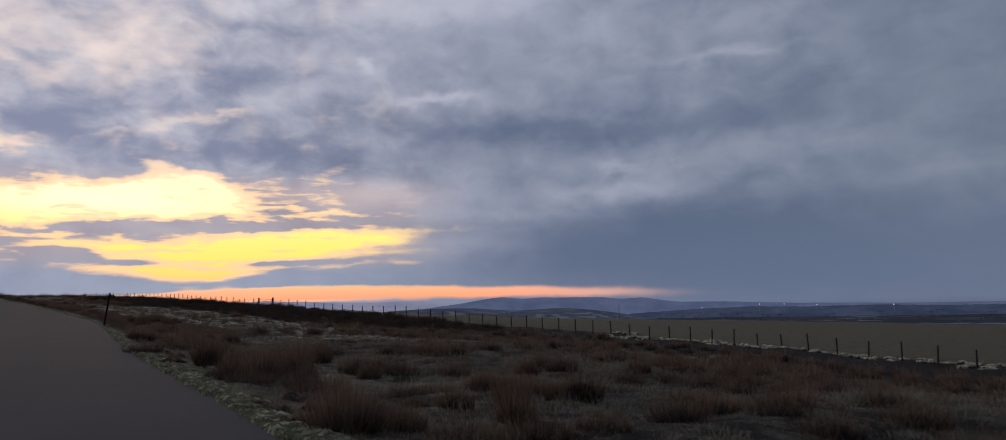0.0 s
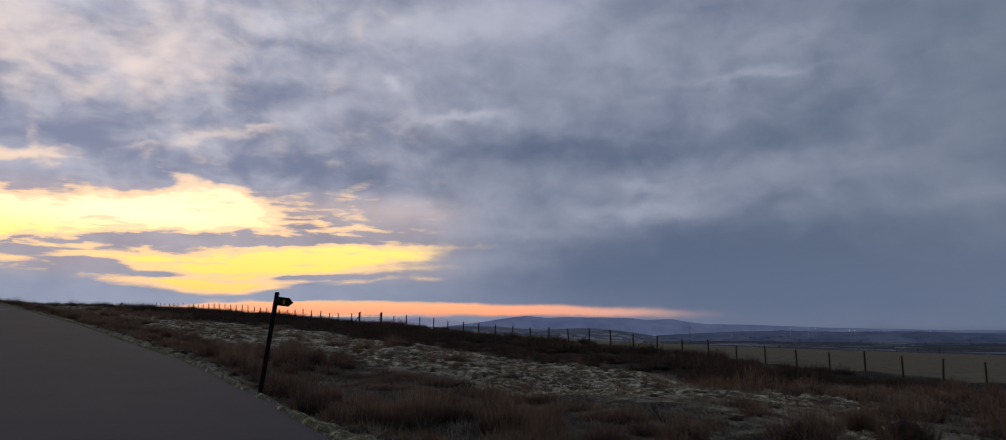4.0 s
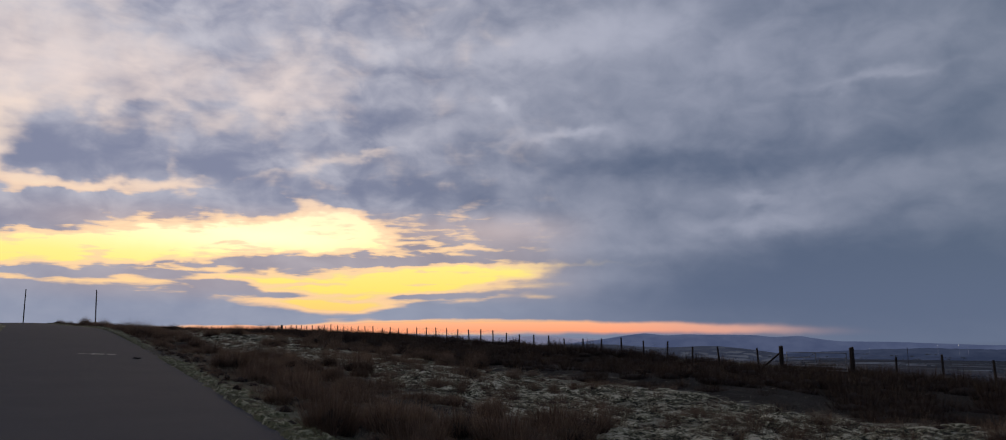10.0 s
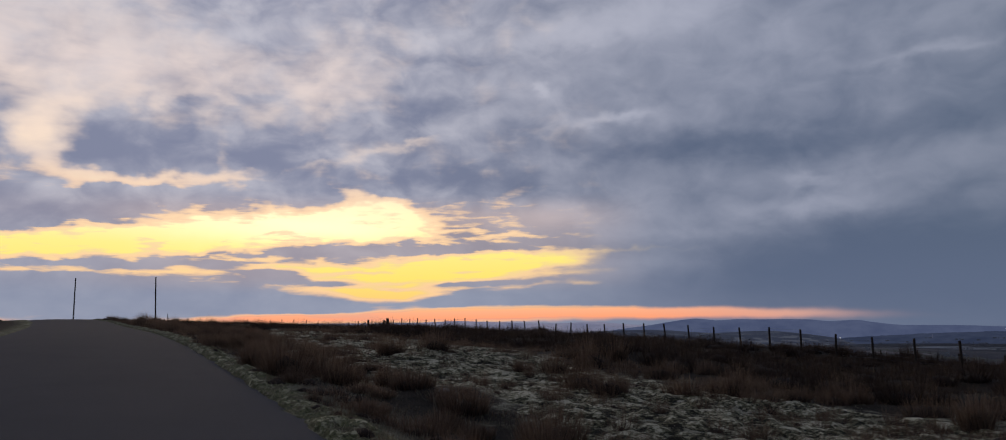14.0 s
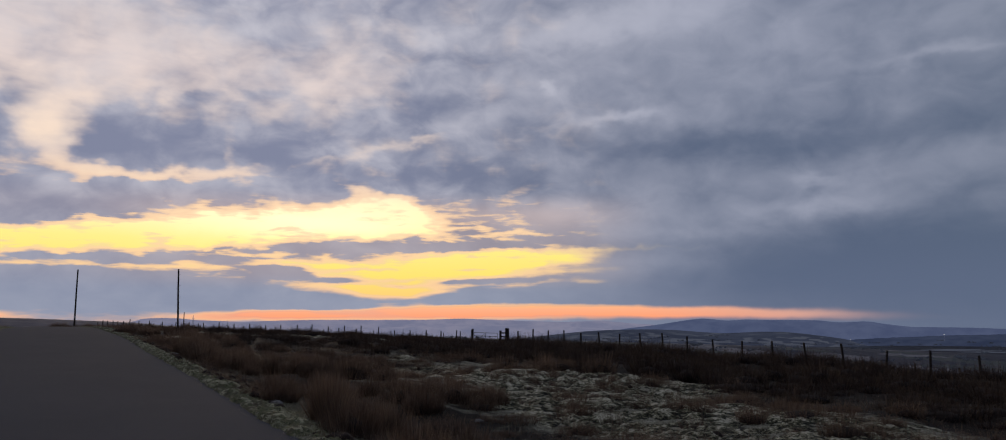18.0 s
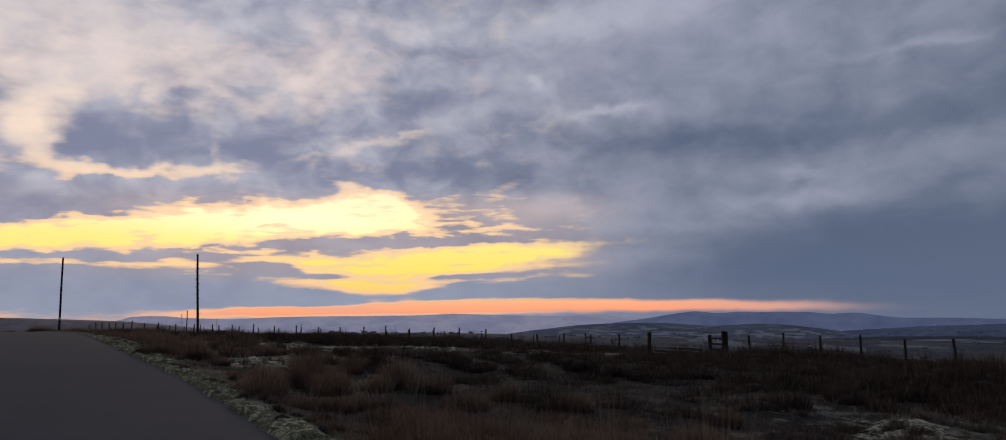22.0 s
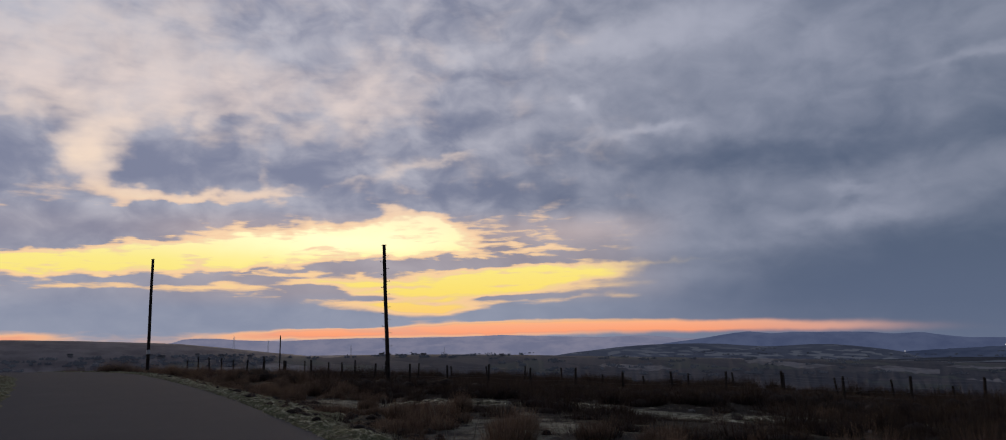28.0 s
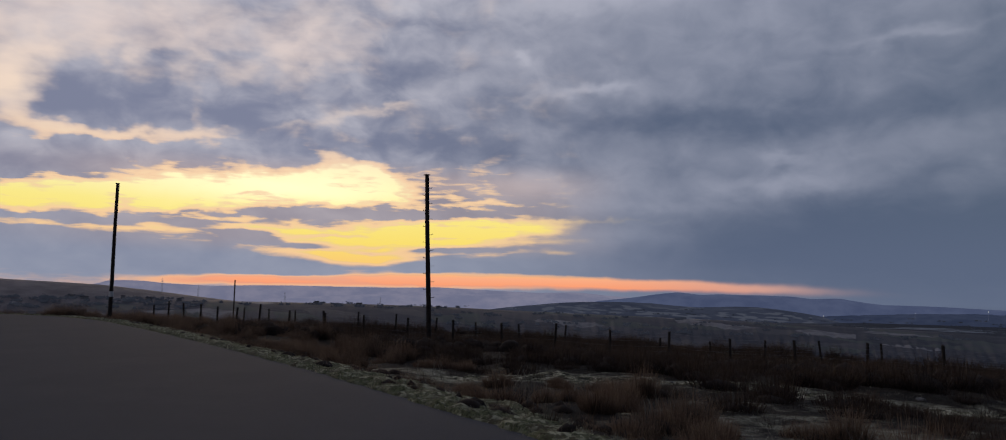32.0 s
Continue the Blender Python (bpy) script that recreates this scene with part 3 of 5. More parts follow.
def rough(x, y, size, seed=1, octaves=1):
    """Smooth value noise, -1 to 1, with bumps of that size."""
    out, amp, tot = 0.0, 1.0, 0.0
    for o in range(octaves):
        u, v = np.asarray(x) / size + 17.3 * o, np.asarray(y) / size - 9.1 * o
        ix, iy = np.floor(u), np.floor(v)
        fx, fy = u - ix, v - iy
        fx, fy = fx * fx * (3 - 2 * fx), fy * fy * (3 - 2 * fy)
        s = seed + o * 31
        a = lattice(ix, iy, s) * (1 - fx) + lattice(ix + 1, iy, s) * fx
        b = lattice(ix, iy + 1, s) * (1 - fx) + lattice(ix + 1, iy + 1, s) * fx
        out = out + amp * ((a * (1 - fy) + b * fy) * 2 - 1)
        tot, amp, size = tot + amp, amp * 0.5, size * 0.5
    return out / tot


# right-hand edge of the road, and its width there
EDGE = [(-45, -260), (-26, -190), (-14.9, -145.5), (-9.6, -119.6), (-3.7, -93.6), (-1.5, -78), (0.1, -63), (1.3, -48), (2.0, -34), (2.45, -20),
        (2.65, -6), (2.65, 12.6), (2.4, 25), (2.1, 37), (1.4, 48), (1.0, 60), (0.9, 68), (0.7, 78), (0.2, 87), (-0.9, 100), (-2.3, 110), (-6, 119), (-13, 124), (-30, 129), (-70, 136)]
EYE_Y = [-260, -145.5, -119.6, -93.6, -78, -63, -48, -34, -26.8, -6, 12.6, 25, 31, 48, 57, 62, 75, 90, 112, 135, 160, 200, 260, 400, 700, 1200]
EYE_Z = [-9.5, -7.05, -6.51, -5.87, -5.35, -4.69, -4.09, -3.40, -2.99, -1.86, -1.39, -1.08, -0.88, -0.21, -0.05, -0.05, 0.02, 0.08, 0.10, -0.1, -1.0, -4.0, -14, -40, -85, -100]


def bend(knots, n=8):
    """Catmull-Rom through the knots."""
    k = np.array([2 * np.array(knots[0]) - np.array(knots[1]), *knots, 2 * np.array(knots[-1]) - np.array(knots[-2])], float)
    out = []
    for i in range(1, len(k) - 2):
        for s in np.arange(n) / n:
            a, b, c, d = k[i - 1:i + 3]
            out.append(0.5 * (2 * b + (c - a) * s + (2 * a - 5 * b + 4 * c - d) * s * s + (3 * b - a - 3 * c + d) * s ** 3))
    out.append(k[-2])
    return np.array(out)


ROAD_R = bend(EDGE)
tang = np.gradient(ROAD_R, axis=0)
tang /= np.linalg.norm(tang, axis=1)[:, None]
ROAD_N = np.stack([tang[:, 1], -tang[:, 0]], -1)          # towards the moor
WIDTH = np.interp(ROAD_R[:, 1], [-100, 40, 75, 100, 130], [5.2, 5.4, 6.1, 6.4, 6.0])
ROAD_L = ROAD_R - ROAD_N * WIDTH[:, None]


def smooth_profile(y):
    return np.mean([np.interp(np.asarray(y) + o, EYE_Y, EYE_Z) for o in (-7, -3.5, 0, 3.5, 7)], axis=0)


def off_road(x, y):
    """Metres from the road's right edge towards the moor; below 0 on the road, below -width past it."""
    x, y = np.atleast_1d(x).astype(float), np.atleast_1d(y).astype(float)
    out = np.empty(len(x))
    for i in range(0, len(x), 20000):
        p = np.stack([x[i:i + 20000], y[i:i + 20000]], -1)
        d2 = ((p[:, None, :] - ROAD_R[None]) ** 2).sum(-1)
        k = d2.argmin(1)
        v = p - ROAD_R[k]
        side = (v * ROAD_N[k]).sum(-1)
        along = np.abs(v[:, 0] * tang[k, 0] + v[:, 1] * tang[k, 1])
        out[i:i + 20000] = np.where(along > 6, np.sign(side) * np.sqrt(d2[np.arange(len(k)), k]), side)
    return out


R_U = [0, 0.5, 1.2, 2.5, 4, 10, 15, 22, 32, 46, 75, 115, 160, 200, 300, 500, 900, 6000]
R_H = [0.0, 0.0, -0.10, -0.36, -0.40, -0.6, -0.8, -1.25, -1.75, -2.3, -3.2, -4.2, -5.0, -9, -25, -60, -96, -96]
# how far the moor lies below the road along the fence
RIM_Y = [-150, -131, -115, -101, -82, -75, -45, -22, -8, 5, 18, 33, 42, 53, 70]
RIM_H = [-2.6, -2.5, -2.1, -1.95, -1.55, -1.3, -1.2, -1.25, -1.45, -1.15, -0.98, -1.0, -1.2, -1.55, -1.7]
L_U = [0, 1, 3, 30, 300, 1000, 6000]
L_H = [0.0, 0.0, -0.15, -0.2, 1.0, 0.0, 0.0]


def height(x, y):
    x, y = np.atleast_1d(x).astype(float), np.atleast_1d(y).astype(float)
    u = off_road(x, y)
    w = np.interp(y, [-100, 40, 75, 100, 130], [5.2, 5.4, 6.1, 6.4, 6.0])
    edge = np.interp(y, [-150, -90, -50, -20, 20, 60, 110], [165, 150, 110, 80, 62, 46, 44])
    uu = np.where(u > 36, 36 + (u - 36) * 124 / (edge - 36), u)
    rim = np.interp(y, RIM_Y, RIM_H)
    right = np.interp(uu, R_U, R_H)
    right = right + (rim + 1.75) * np.clip((u - 14) / 16, 0, 1) * np.clip((edge + 20 - u) / 60, 0, 1)
    left = np.interp(-u - w, L_U, L_H)
    on = (u < 0) & (u > -w)
    z = smooth_profile(y) + np.where(u >= 0, right, np.where(on, -0.12, left))
    wild = np.clip((np.where(u >= 0, u, -u - w) - 0.3) / 3.0, 0, 1) * np.clip((60 - u) / 14, 0, 1)
    z = z + wild * (0.20 * rough(x, y, 5.0, 3) + 0.11 * rough(x, y, 1.7, 5) + 0.05 * rough(x, y, 0.7, 7))
    z = z + np.clip((np.abs(u) - 60) / 300, 0, 1) * 1.2 * rough(x, y, 160, 9, 3)
    z = z - 0.42 * np.exp(-((x + 3.4) / 2.2) ** 2 - ((y + 96.6) / 4.5) ** 2) * np.clip((u - 0.05) / 0.5, 0, 1)
    near_edge = (~on) & (np.where(u >= 0, u, -u - w) < 0.9)
    z = z + near_edge * 0.03 * rough(x, y, 0.5, 11)
    return np.maximum(z, -100 + 4.0 * rough(x, y, 500, 4, 2))


LANES = [((10.0, 56.4), (14.0, 53.0), (18.4, 50.4), (25.0, 50.6), (30.8, 52.0)), ((4.0, 81.0), (8.0, 77.5), (14.3, 69.8), (22.0, 61.0), (30.0, 53.0)), ((-6.6, -104.3), (-2.5, -105.6), (1.0, -108.0), (5.0, -109.6), (12.0, -114.0), (22.0, -121.0))]


def lane(x, y):
    """Trodden tracks over the moor, 0 to 1."""
    near = np.full(np.shape(x), 99.0)
    for knots in LANES:
        for (ax, ay), (bx, by) in zip(knots, knots[1:]):
            s = np.clip(((x - ax) * (bx - ax) + (y - ay) * (by - ay)) / ((bx - ax) ** 2 + (by - ay) ** 2), 0, 1)
            near = np.minimum(near, np.hypot(x - ax - s * (bx - ax), y - ay - s * (by - ay)))
    return np.exp(-(near / 1.3) ** 2)


def pale(y, u):
    """Cropped frosted grass, where few rushes grow, 0 to 1."""
    x = np.interp(y, ROAD_R[:, 1], ROAD_R[:, 0]) + u
    mid = np.interp(y, [-98, -60, -34, -24, -14, 4, 14, 30], [12.0, 11.2, 9.8, 7.6, 8.0, 8.8, 10.2, 10.5])
    half = np.interp(y, [-98, -60, -34, -24, -14, 4, 14, 30], [4.6, 5.3, 4.6, 4.0, 3.9, 4.4, 5.6, 4.0])
    band = np.exp(-((u + 1.3 * rough(x, y, 5.0, 19, 2) - mid) / half) ** 4) * np.clip((y + 98) / 10, 0, 1) * np.clip((24 - y) / 12, 0, 1)
    lay = 0.85 * np.exp(-((u - 10.5) / 3.2) ** 2 - ((y - 21) / 8) ** 2) + np.exp(-((u - 3.6) / 1.6) ** 2 - ((y - 43.5) / 3.0) ** 2) + np.exp(-((u - 5.5) / 3.0) ** 2 - ((y - 62) / 9) ** 2)
    far_lay = np.exp(-((u - 13) / 5) ** 2 - ((y + 97) / 13) ** 2) * 0.75 + 0.5 * np.exp(-((u - 4.5) / 2) ** 2 - ((y + 126) / 9) ** 2)
    broken = np.clip(0.75 + 0.9 * rough(x, y, 2.3, 23, 2), 0, 1)
    return np.clip((band + lay + far_lay) * np.interp(y, [-30, 5], [1.0, 0.0]) + (band + lay + far_lay) * broken * np.interp(y, [-30, 5], [0.0, 1.0]) + 0.55 * lane(x, y), 0, 1)


def gravel(y, u):
    """Bare patches of grit beside the road."""
    return np.clip(1.3 * np.exp(-((u - 1.2) / 1.7) ** 2 - ((y + 32) / 3.2) ** 2) + 0.8 * np.exp(-((u - 3.5) / 2.5) ** 2 - ((y - 64) / 6) ** 2), 0, 1)


def steps(lo, fine_lo, fine_hi, hi, d, grow=1.25):
    mid = list(np.arange(fine_lo, fine_hi + d / 2, d))
    a, s = [], d
    x = fine_lo
    while x > lo:
        s *= grow
        x -= s
        a.append(x)
    b, s, x = [], d, fine_hi
    while x < hi:
        s *= grow
        x += s
        b.append(x)
    return np.array(a[::-1] + mid + b)


GX, GY = steps(-5200, -14, 44, 5200, 0.42, 1.13), steps(-2500, -150, 122, 5200, 0.5, 1.12)
gx, gy = np.meshgrid(GX, GY)
gz = height(gx.ravel(), gy.ravel())
nx, ny = len(GX), len(GY)
idx = np.arange(nx * ny).reshape(ny, nx)
quads = np.stack([idx[:-1, :-1], idx[:-1, 1:], idx[1:, 1:], idx[1:, :-1]], -1).reshape(-1, 4)
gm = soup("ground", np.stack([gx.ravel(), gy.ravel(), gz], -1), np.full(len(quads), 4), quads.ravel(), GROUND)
def paint(me, name, values):
    me.attributes.new(name, "FLOAT", "POINT").data.foreach_set("value", np.asarray(values, np.float32))


gu = off_road(gx.ravel(), gy.ravel())
gw = np.interp(gy.ravel(), [-100, 40, 75, 100, 130], [5.2, 5.4, 6.1, 6.4, 6.0])
gd = np.where(gu >= 0, gu, -gu - gw)
paint(gm, "cropped", pale(gy.ravel(), gu))
paint(gm, "verge", np.clip((np.interp(gy.ravel(), [35, 50, 62, 100, 115], [1.2, 1.5, 2.6, 2.2, 1.3]) - gd) / 0.6, 0, 1))
paint(gm, "field", np.clip((gu - np.interp(gy.ravel(), [-150, -100, -36, 50, 80], [52, 42, 33, 30, 19])) / 2, 0, 1))
paint(gm, "litter", np.clip((-96 - gy.ravel()) / 12, 0, 1) * np.clip((30 - gu) / 8, 0, 1))
paint(gm, "gravel", gravel(gy.ravel(), gu))
gm.polygons.foreach_set("use_smooth", [True] * len(gm.polygons))
tagged(new("ground", gm), "rough moorland of frosted pale grass and moss running down to farmland", "moorland", kind="structure")

# the road: a strip with a slight camber and a ragged edge
cols = 13
rv = []
for k in range(len(ROAD_R)):
    for j in range(cols):
        s = j / (cols - 1)
        p = ROAD_R[k] * (1 - s) + ROAD_L[k] * s
        if j in (0, cols - 1):
            p = p + ROAD_N[k] * ((0.24 if j == 0 else -0.24) + 0.05 * math.sin(k * 2.7 + j))
        rv.append((p[0], p[1], float(smooth_profile(p[1])) + 0.03 + 0.05 * math.sin(math.pi * s) - (0.07 if j in (0, cols - 1) else 0.0)))
rf = [(k * cols + j, (k + 1) * cols + j, (k + 1) * cols + j + 1, k * cols + j + 1) for k in range(len(ROAD_R) - 1) for j in range(cols - 1)]
tagged(new("road", mesh_of("road", rv, [f[::-1] for f in rf], ASPHALT, True)), "narrow unmarked moorland road of worn dark asphalt", "road", kind="structure")


# ---- far hills ----
def ridge(name, label, material, dist, knots, base, depth, seed, jag=1.0, kind="structure"):
    """A hill or a chain of them along bearings (degrees) with crest elevations (degrees) at dist metres."""
    az = np.arange(knots[0][0], knots[-1][0] + 0.01, 0.12)
    el = np.interp(az, [k[0] for k in knots], [k[1] for k in knots])
    el = np.convolve(np.pad(el, 2, mode="edge"), np.array([1, 2, 3, 2, 1]) / 9, mode="valid")
    crest = 1.7 + dist * np.tan(np.radians(el)) + jag * dist * 0.00022 * rough(az * 4, az * 0 + seed, 1.0, seed, 4)
    rows = 9
    vs, fs = [], []
    for r in range(rows):
        s = r / (rows - 1)
        rr = dist - depth * (1 - s)
        hh = base + (crest - base) * np.sin(s * math.pi / 2) ** 1.4 + (depth * 0.012 * rough(az * 6, az * 0 + r * 3, 2.0, seed + 5, 2) * (1 - s) * (s > 0))
        vs += [(rr * math.sin(radians(a)), rr * math.cos(radians(a)), h) for a, h in zip(az, hh)]
    vs += [(( dist + depth * 0.3) * math.sin(radians(a)), (dist + depth * 0.3) * math.cos(radians(a)), base) for a in az]
    n = len(az)
    fs = [(r * n + i, r * n + i + 1, (r + 1) * n + i + 1, (r + 1) * n + i) for r in range(rows) for i in range(n - 1)]
    return tagged(new(name, mesh_of(name, vs, fs, material, True)), label, "hill", kind=kind)


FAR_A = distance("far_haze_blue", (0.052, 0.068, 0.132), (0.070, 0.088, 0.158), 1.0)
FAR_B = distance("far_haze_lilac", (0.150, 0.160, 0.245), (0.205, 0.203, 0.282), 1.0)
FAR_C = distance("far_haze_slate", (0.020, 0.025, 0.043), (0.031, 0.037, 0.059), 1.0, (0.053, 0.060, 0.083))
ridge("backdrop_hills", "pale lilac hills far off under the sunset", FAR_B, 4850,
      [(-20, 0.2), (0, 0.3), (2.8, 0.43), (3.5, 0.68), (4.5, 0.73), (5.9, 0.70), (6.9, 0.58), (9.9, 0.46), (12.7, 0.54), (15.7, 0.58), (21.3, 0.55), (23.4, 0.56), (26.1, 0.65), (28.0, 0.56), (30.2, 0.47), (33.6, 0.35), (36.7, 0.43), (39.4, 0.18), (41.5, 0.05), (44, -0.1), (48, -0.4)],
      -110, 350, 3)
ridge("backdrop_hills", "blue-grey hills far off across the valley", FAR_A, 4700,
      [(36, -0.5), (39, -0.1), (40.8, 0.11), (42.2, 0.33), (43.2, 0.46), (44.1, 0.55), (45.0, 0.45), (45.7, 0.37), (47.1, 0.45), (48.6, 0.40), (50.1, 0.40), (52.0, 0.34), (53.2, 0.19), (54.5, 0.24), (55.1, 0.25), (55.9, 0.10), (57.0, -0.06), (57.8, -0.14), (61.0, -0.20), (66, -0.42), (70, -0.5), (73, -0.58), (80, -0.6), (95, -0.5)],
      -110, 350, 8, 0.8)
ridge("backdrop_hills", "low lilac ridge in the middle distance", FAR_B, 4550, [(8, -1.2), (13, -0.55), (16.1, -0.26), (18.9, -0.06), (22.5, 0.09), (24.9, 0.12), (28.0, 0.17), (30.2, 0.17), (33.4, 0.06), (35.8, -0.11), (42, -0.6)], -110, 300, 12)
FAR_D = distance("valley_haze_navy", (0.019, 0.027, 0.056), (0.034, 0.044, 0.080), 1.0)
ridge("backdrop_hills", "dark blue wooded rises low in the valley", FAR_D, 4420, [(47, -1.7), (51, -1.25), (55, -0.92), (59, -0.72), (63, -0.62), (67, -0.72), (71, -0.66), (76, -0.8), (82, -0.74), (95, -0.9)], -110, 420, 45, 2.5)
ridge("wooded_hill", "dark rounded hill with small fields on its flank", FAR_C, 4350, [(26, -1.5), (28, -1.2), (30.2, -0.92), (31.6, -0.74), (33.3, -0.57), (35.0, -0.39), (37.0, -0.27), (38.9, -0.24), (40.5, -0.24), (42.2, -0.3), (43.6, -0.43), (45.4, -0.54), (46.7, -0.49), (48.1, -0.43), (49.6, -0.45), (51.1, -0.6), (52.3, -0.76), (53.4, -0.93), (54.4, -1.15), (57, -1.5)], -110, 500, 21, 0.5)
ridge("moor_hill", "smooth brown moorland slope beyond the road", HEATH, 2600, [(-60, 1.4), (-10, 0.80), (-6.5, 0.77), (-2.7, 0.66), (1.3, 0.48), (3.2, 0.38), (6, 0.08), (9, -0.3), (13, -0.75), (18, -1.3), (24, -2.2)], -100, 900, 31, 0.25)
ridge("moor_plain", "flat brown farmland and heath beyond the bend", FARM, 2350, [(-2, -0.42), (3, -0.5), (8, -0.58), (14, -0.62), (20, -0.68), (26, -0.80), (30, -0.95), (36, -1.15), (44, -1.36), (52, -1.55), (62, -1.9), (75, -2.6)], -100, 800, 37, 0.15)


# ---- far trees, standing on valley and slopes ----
# The trees' haze is put into their own faint bluish glow.
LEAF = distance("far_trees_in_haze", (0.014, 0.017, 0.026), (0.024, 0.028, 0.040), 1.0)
lie = bpy.context.evaluated_depsgraph_get()


def spot_at(az, el, eye=(-3.0, 58.0, 1.6)):
    """Where the land lies on a bearing (degrees) and elevation from the bend in the road."""
    way = Vector((math.sin(radians(az)) * math.cos(radians(el)), math.cos(radians(az)) * math.cos(radians(el)), math.sin(radians(el))))
    hit, p, *rest = scene.ray_cast(lie, Vector(eye) + way * 300, way)
    return p if hit else None


def woods(name, label, rows, size, seed):
    """Trees with a stem and a ragged crown of twig clumps each, all in one mesh."""
    r = np.random.default_rng(seed)
    spots = []
    for n, a0, a1, e0, e1 in rows:
        for k in range(n // 9):
            a, e, da, de = r.uniform(a0, a1), r.uniform(e0, e1), r.uniform(-1.2, 1.2), r.uniform(-0.03, 0.03)
            for q in np.sort(r.uniform(0, 1, 9)):
                p = spot_at(a + da * q, e + de * q)
                if p is not None:
                    spots.append(tuple(p))
    c0 = np.array(spots)
    n = len(c0)
    s = size * r.uniform(0.5, 1.2, n)
    k = np.repeat(np.arange(n), 24)
    m = len(k)
    q = r.normal(0, 1, (m, 3)) * np.array([0.30, 0.30, 0.20]) + np.array([0, 0, 0.34])
    c = c0[k] + q * s[k, None]
    tri = c[:, None, :] + r.normal(0, 0.24, (m, 3, 3)) * s[k, None, None]
    w = np.stack([s * 0.05, s * 0, s * 0], -1)
    up = np.stack([s * 0, s * 0, s * 0.6], -1)
    stem = np.stack([c0 - w - up * 0.3, c0 + w - up * 0.3, c0 + up], 1)
    v = np.concatenate([tri.reshape(-1, 3), stem.reshape(-1, 3)])
    f = len(v) // 3
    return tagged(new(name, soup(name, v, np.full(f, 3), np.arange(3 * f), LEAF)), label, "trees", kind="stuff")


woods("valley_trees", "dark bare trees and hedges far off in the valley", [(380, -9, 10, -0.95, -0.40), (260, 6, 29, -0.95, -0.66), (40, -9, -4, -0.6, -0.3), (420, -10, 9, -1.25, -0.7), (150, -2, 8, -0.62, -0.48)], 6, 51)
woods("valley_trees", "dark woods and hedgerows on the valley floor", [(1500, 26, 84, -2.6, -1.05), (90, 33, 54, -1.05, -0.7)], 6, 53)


# ---- rushes and grass ----
def tufts(name, label, material, cx, cy, radius, tall, count, width, seed, lean=0.75, seg=2):
    """Clumps of blades in one mesh; count blades a clump, each a bent strip."""
    r = np.random.default_rng(seed)
    n = len(cx)
    k = np.repeat(np.arange(n), count)
    b = len(k)
    ang, rad = r.uniform(0, 2 * np.pi, b), np.sqrt(r.uniform(0, 1, b))
    bx, by = cx[k] + np.cos(ang) * rad * radius[k] * 0.45, cy[k] + np.sin(ang) * rad * radius[k] * 0.45
    bz = height(cx, cy)[k] - 0.06
    h = tall[k] * r.uniform(0.5, 1.1, b) * (1 - 0.5 * rad ** 2)
    la = ang + r.normal(0, 0.7, b)
    out = lean * rad * r.uniform(0.4, 1.3, b) * h
    ox, oy = np.cos(la) * out, np.sin(la) * out
    fa = r.uniform(0, np.pi, b)
    wx, wy = np.cos(fa) * width[k] * 0.5, np.sin(fa) * width[k] * 0.5
    base = np.stack([bx, by, bz], -1)
    wv = np.stack([wx, wy, wx * 0], -1)
    tip = base + np.stack([ox, oy, h], -1)
    if seg == 1:
        v = np.stack([base - wv, base + wv, tip], 1).reshape(-1, 3)
        me = soup(name, v, np.full(b, 3), np.arange(3 * b), material)
        paint(me, "tip", np.tile([0.0, 0.0, 1.0], b))
        return tagged(new(name, me), label, "grass", kind="stuff")
    mid = base + np.stack([ox * 0.35, oy * 0.35, h * 0.6], -1)
    v = np.stack([base - wv, base + wv, mid + wv * 0.7, mid - wv * 0.7, tip], 1).reshape(-1, 3)
    o = np.arange(b)[:, None] * 5
    loops = (o + np.array([[0, 1, 2, 3, 3, 2, 4]])).ravel()
    me = soup(name, v, np.tile([4, 3], b), loops, material)
    paint(me, "tip", np.tile([0.0, 0.0, 0.62, 0.62, 1.0], b))
    return tagged(new(name, me), label, "grass", kind="stuff")


def scatter(n, y0, y1, u0, u1, seed):
    """Random spots between two distances from the road's edge."""
    r = np.random.default_rng(seed)
    y, u = r.uniform(y0, y1, n), r.uniform(u0, u1, n)
    x = np.interp(y, ROAD_R[:, 1], ROAD_R[:, 0]) + u
    return x, y, u, r


def rushy(x, y, u):
    """How much rush grows at a spot, 0 to 1."""
    g = 0.66 + 0.42 * rough(x, y, 7.0, 41, 2) + 0.75 * rough(x, y, 2.6, 43)
    g = g + 0.45 * np.exp(-((u - 3.0) / 2.0) ** 4) * np.clip((46 - y) / 8, 0, 1) + 0.35 * np.clip((u - 16) / 6, 0, 1)
    g = g - 0.42 * np.clip((-104 - y) / 8, 0, 1) * np.clip((u - 2.5) / 2, 0, 1) * np.clip((20 - u) / 6, 0, 1)
    verge = np.interp(y, [35, 50, 62, 100, 115], [0.6, 0.9, 1.9, 1.5, 0.7]) + 0.3 * rough(x, y, 3.0, 47)
    return np.clip((g - 0.92 * pale(y, u)) * 1.8, 0, 1) * np.clip((u - verge) / 0.4, 0, 1) * (1 - gravel(y, u)) * (1 - 0.9 * lane(x, y)) * (1 - np.exp(-((x - 29.5) / 3.5) ** 4 - ((y - 51.8) / 2.6) ** 4))


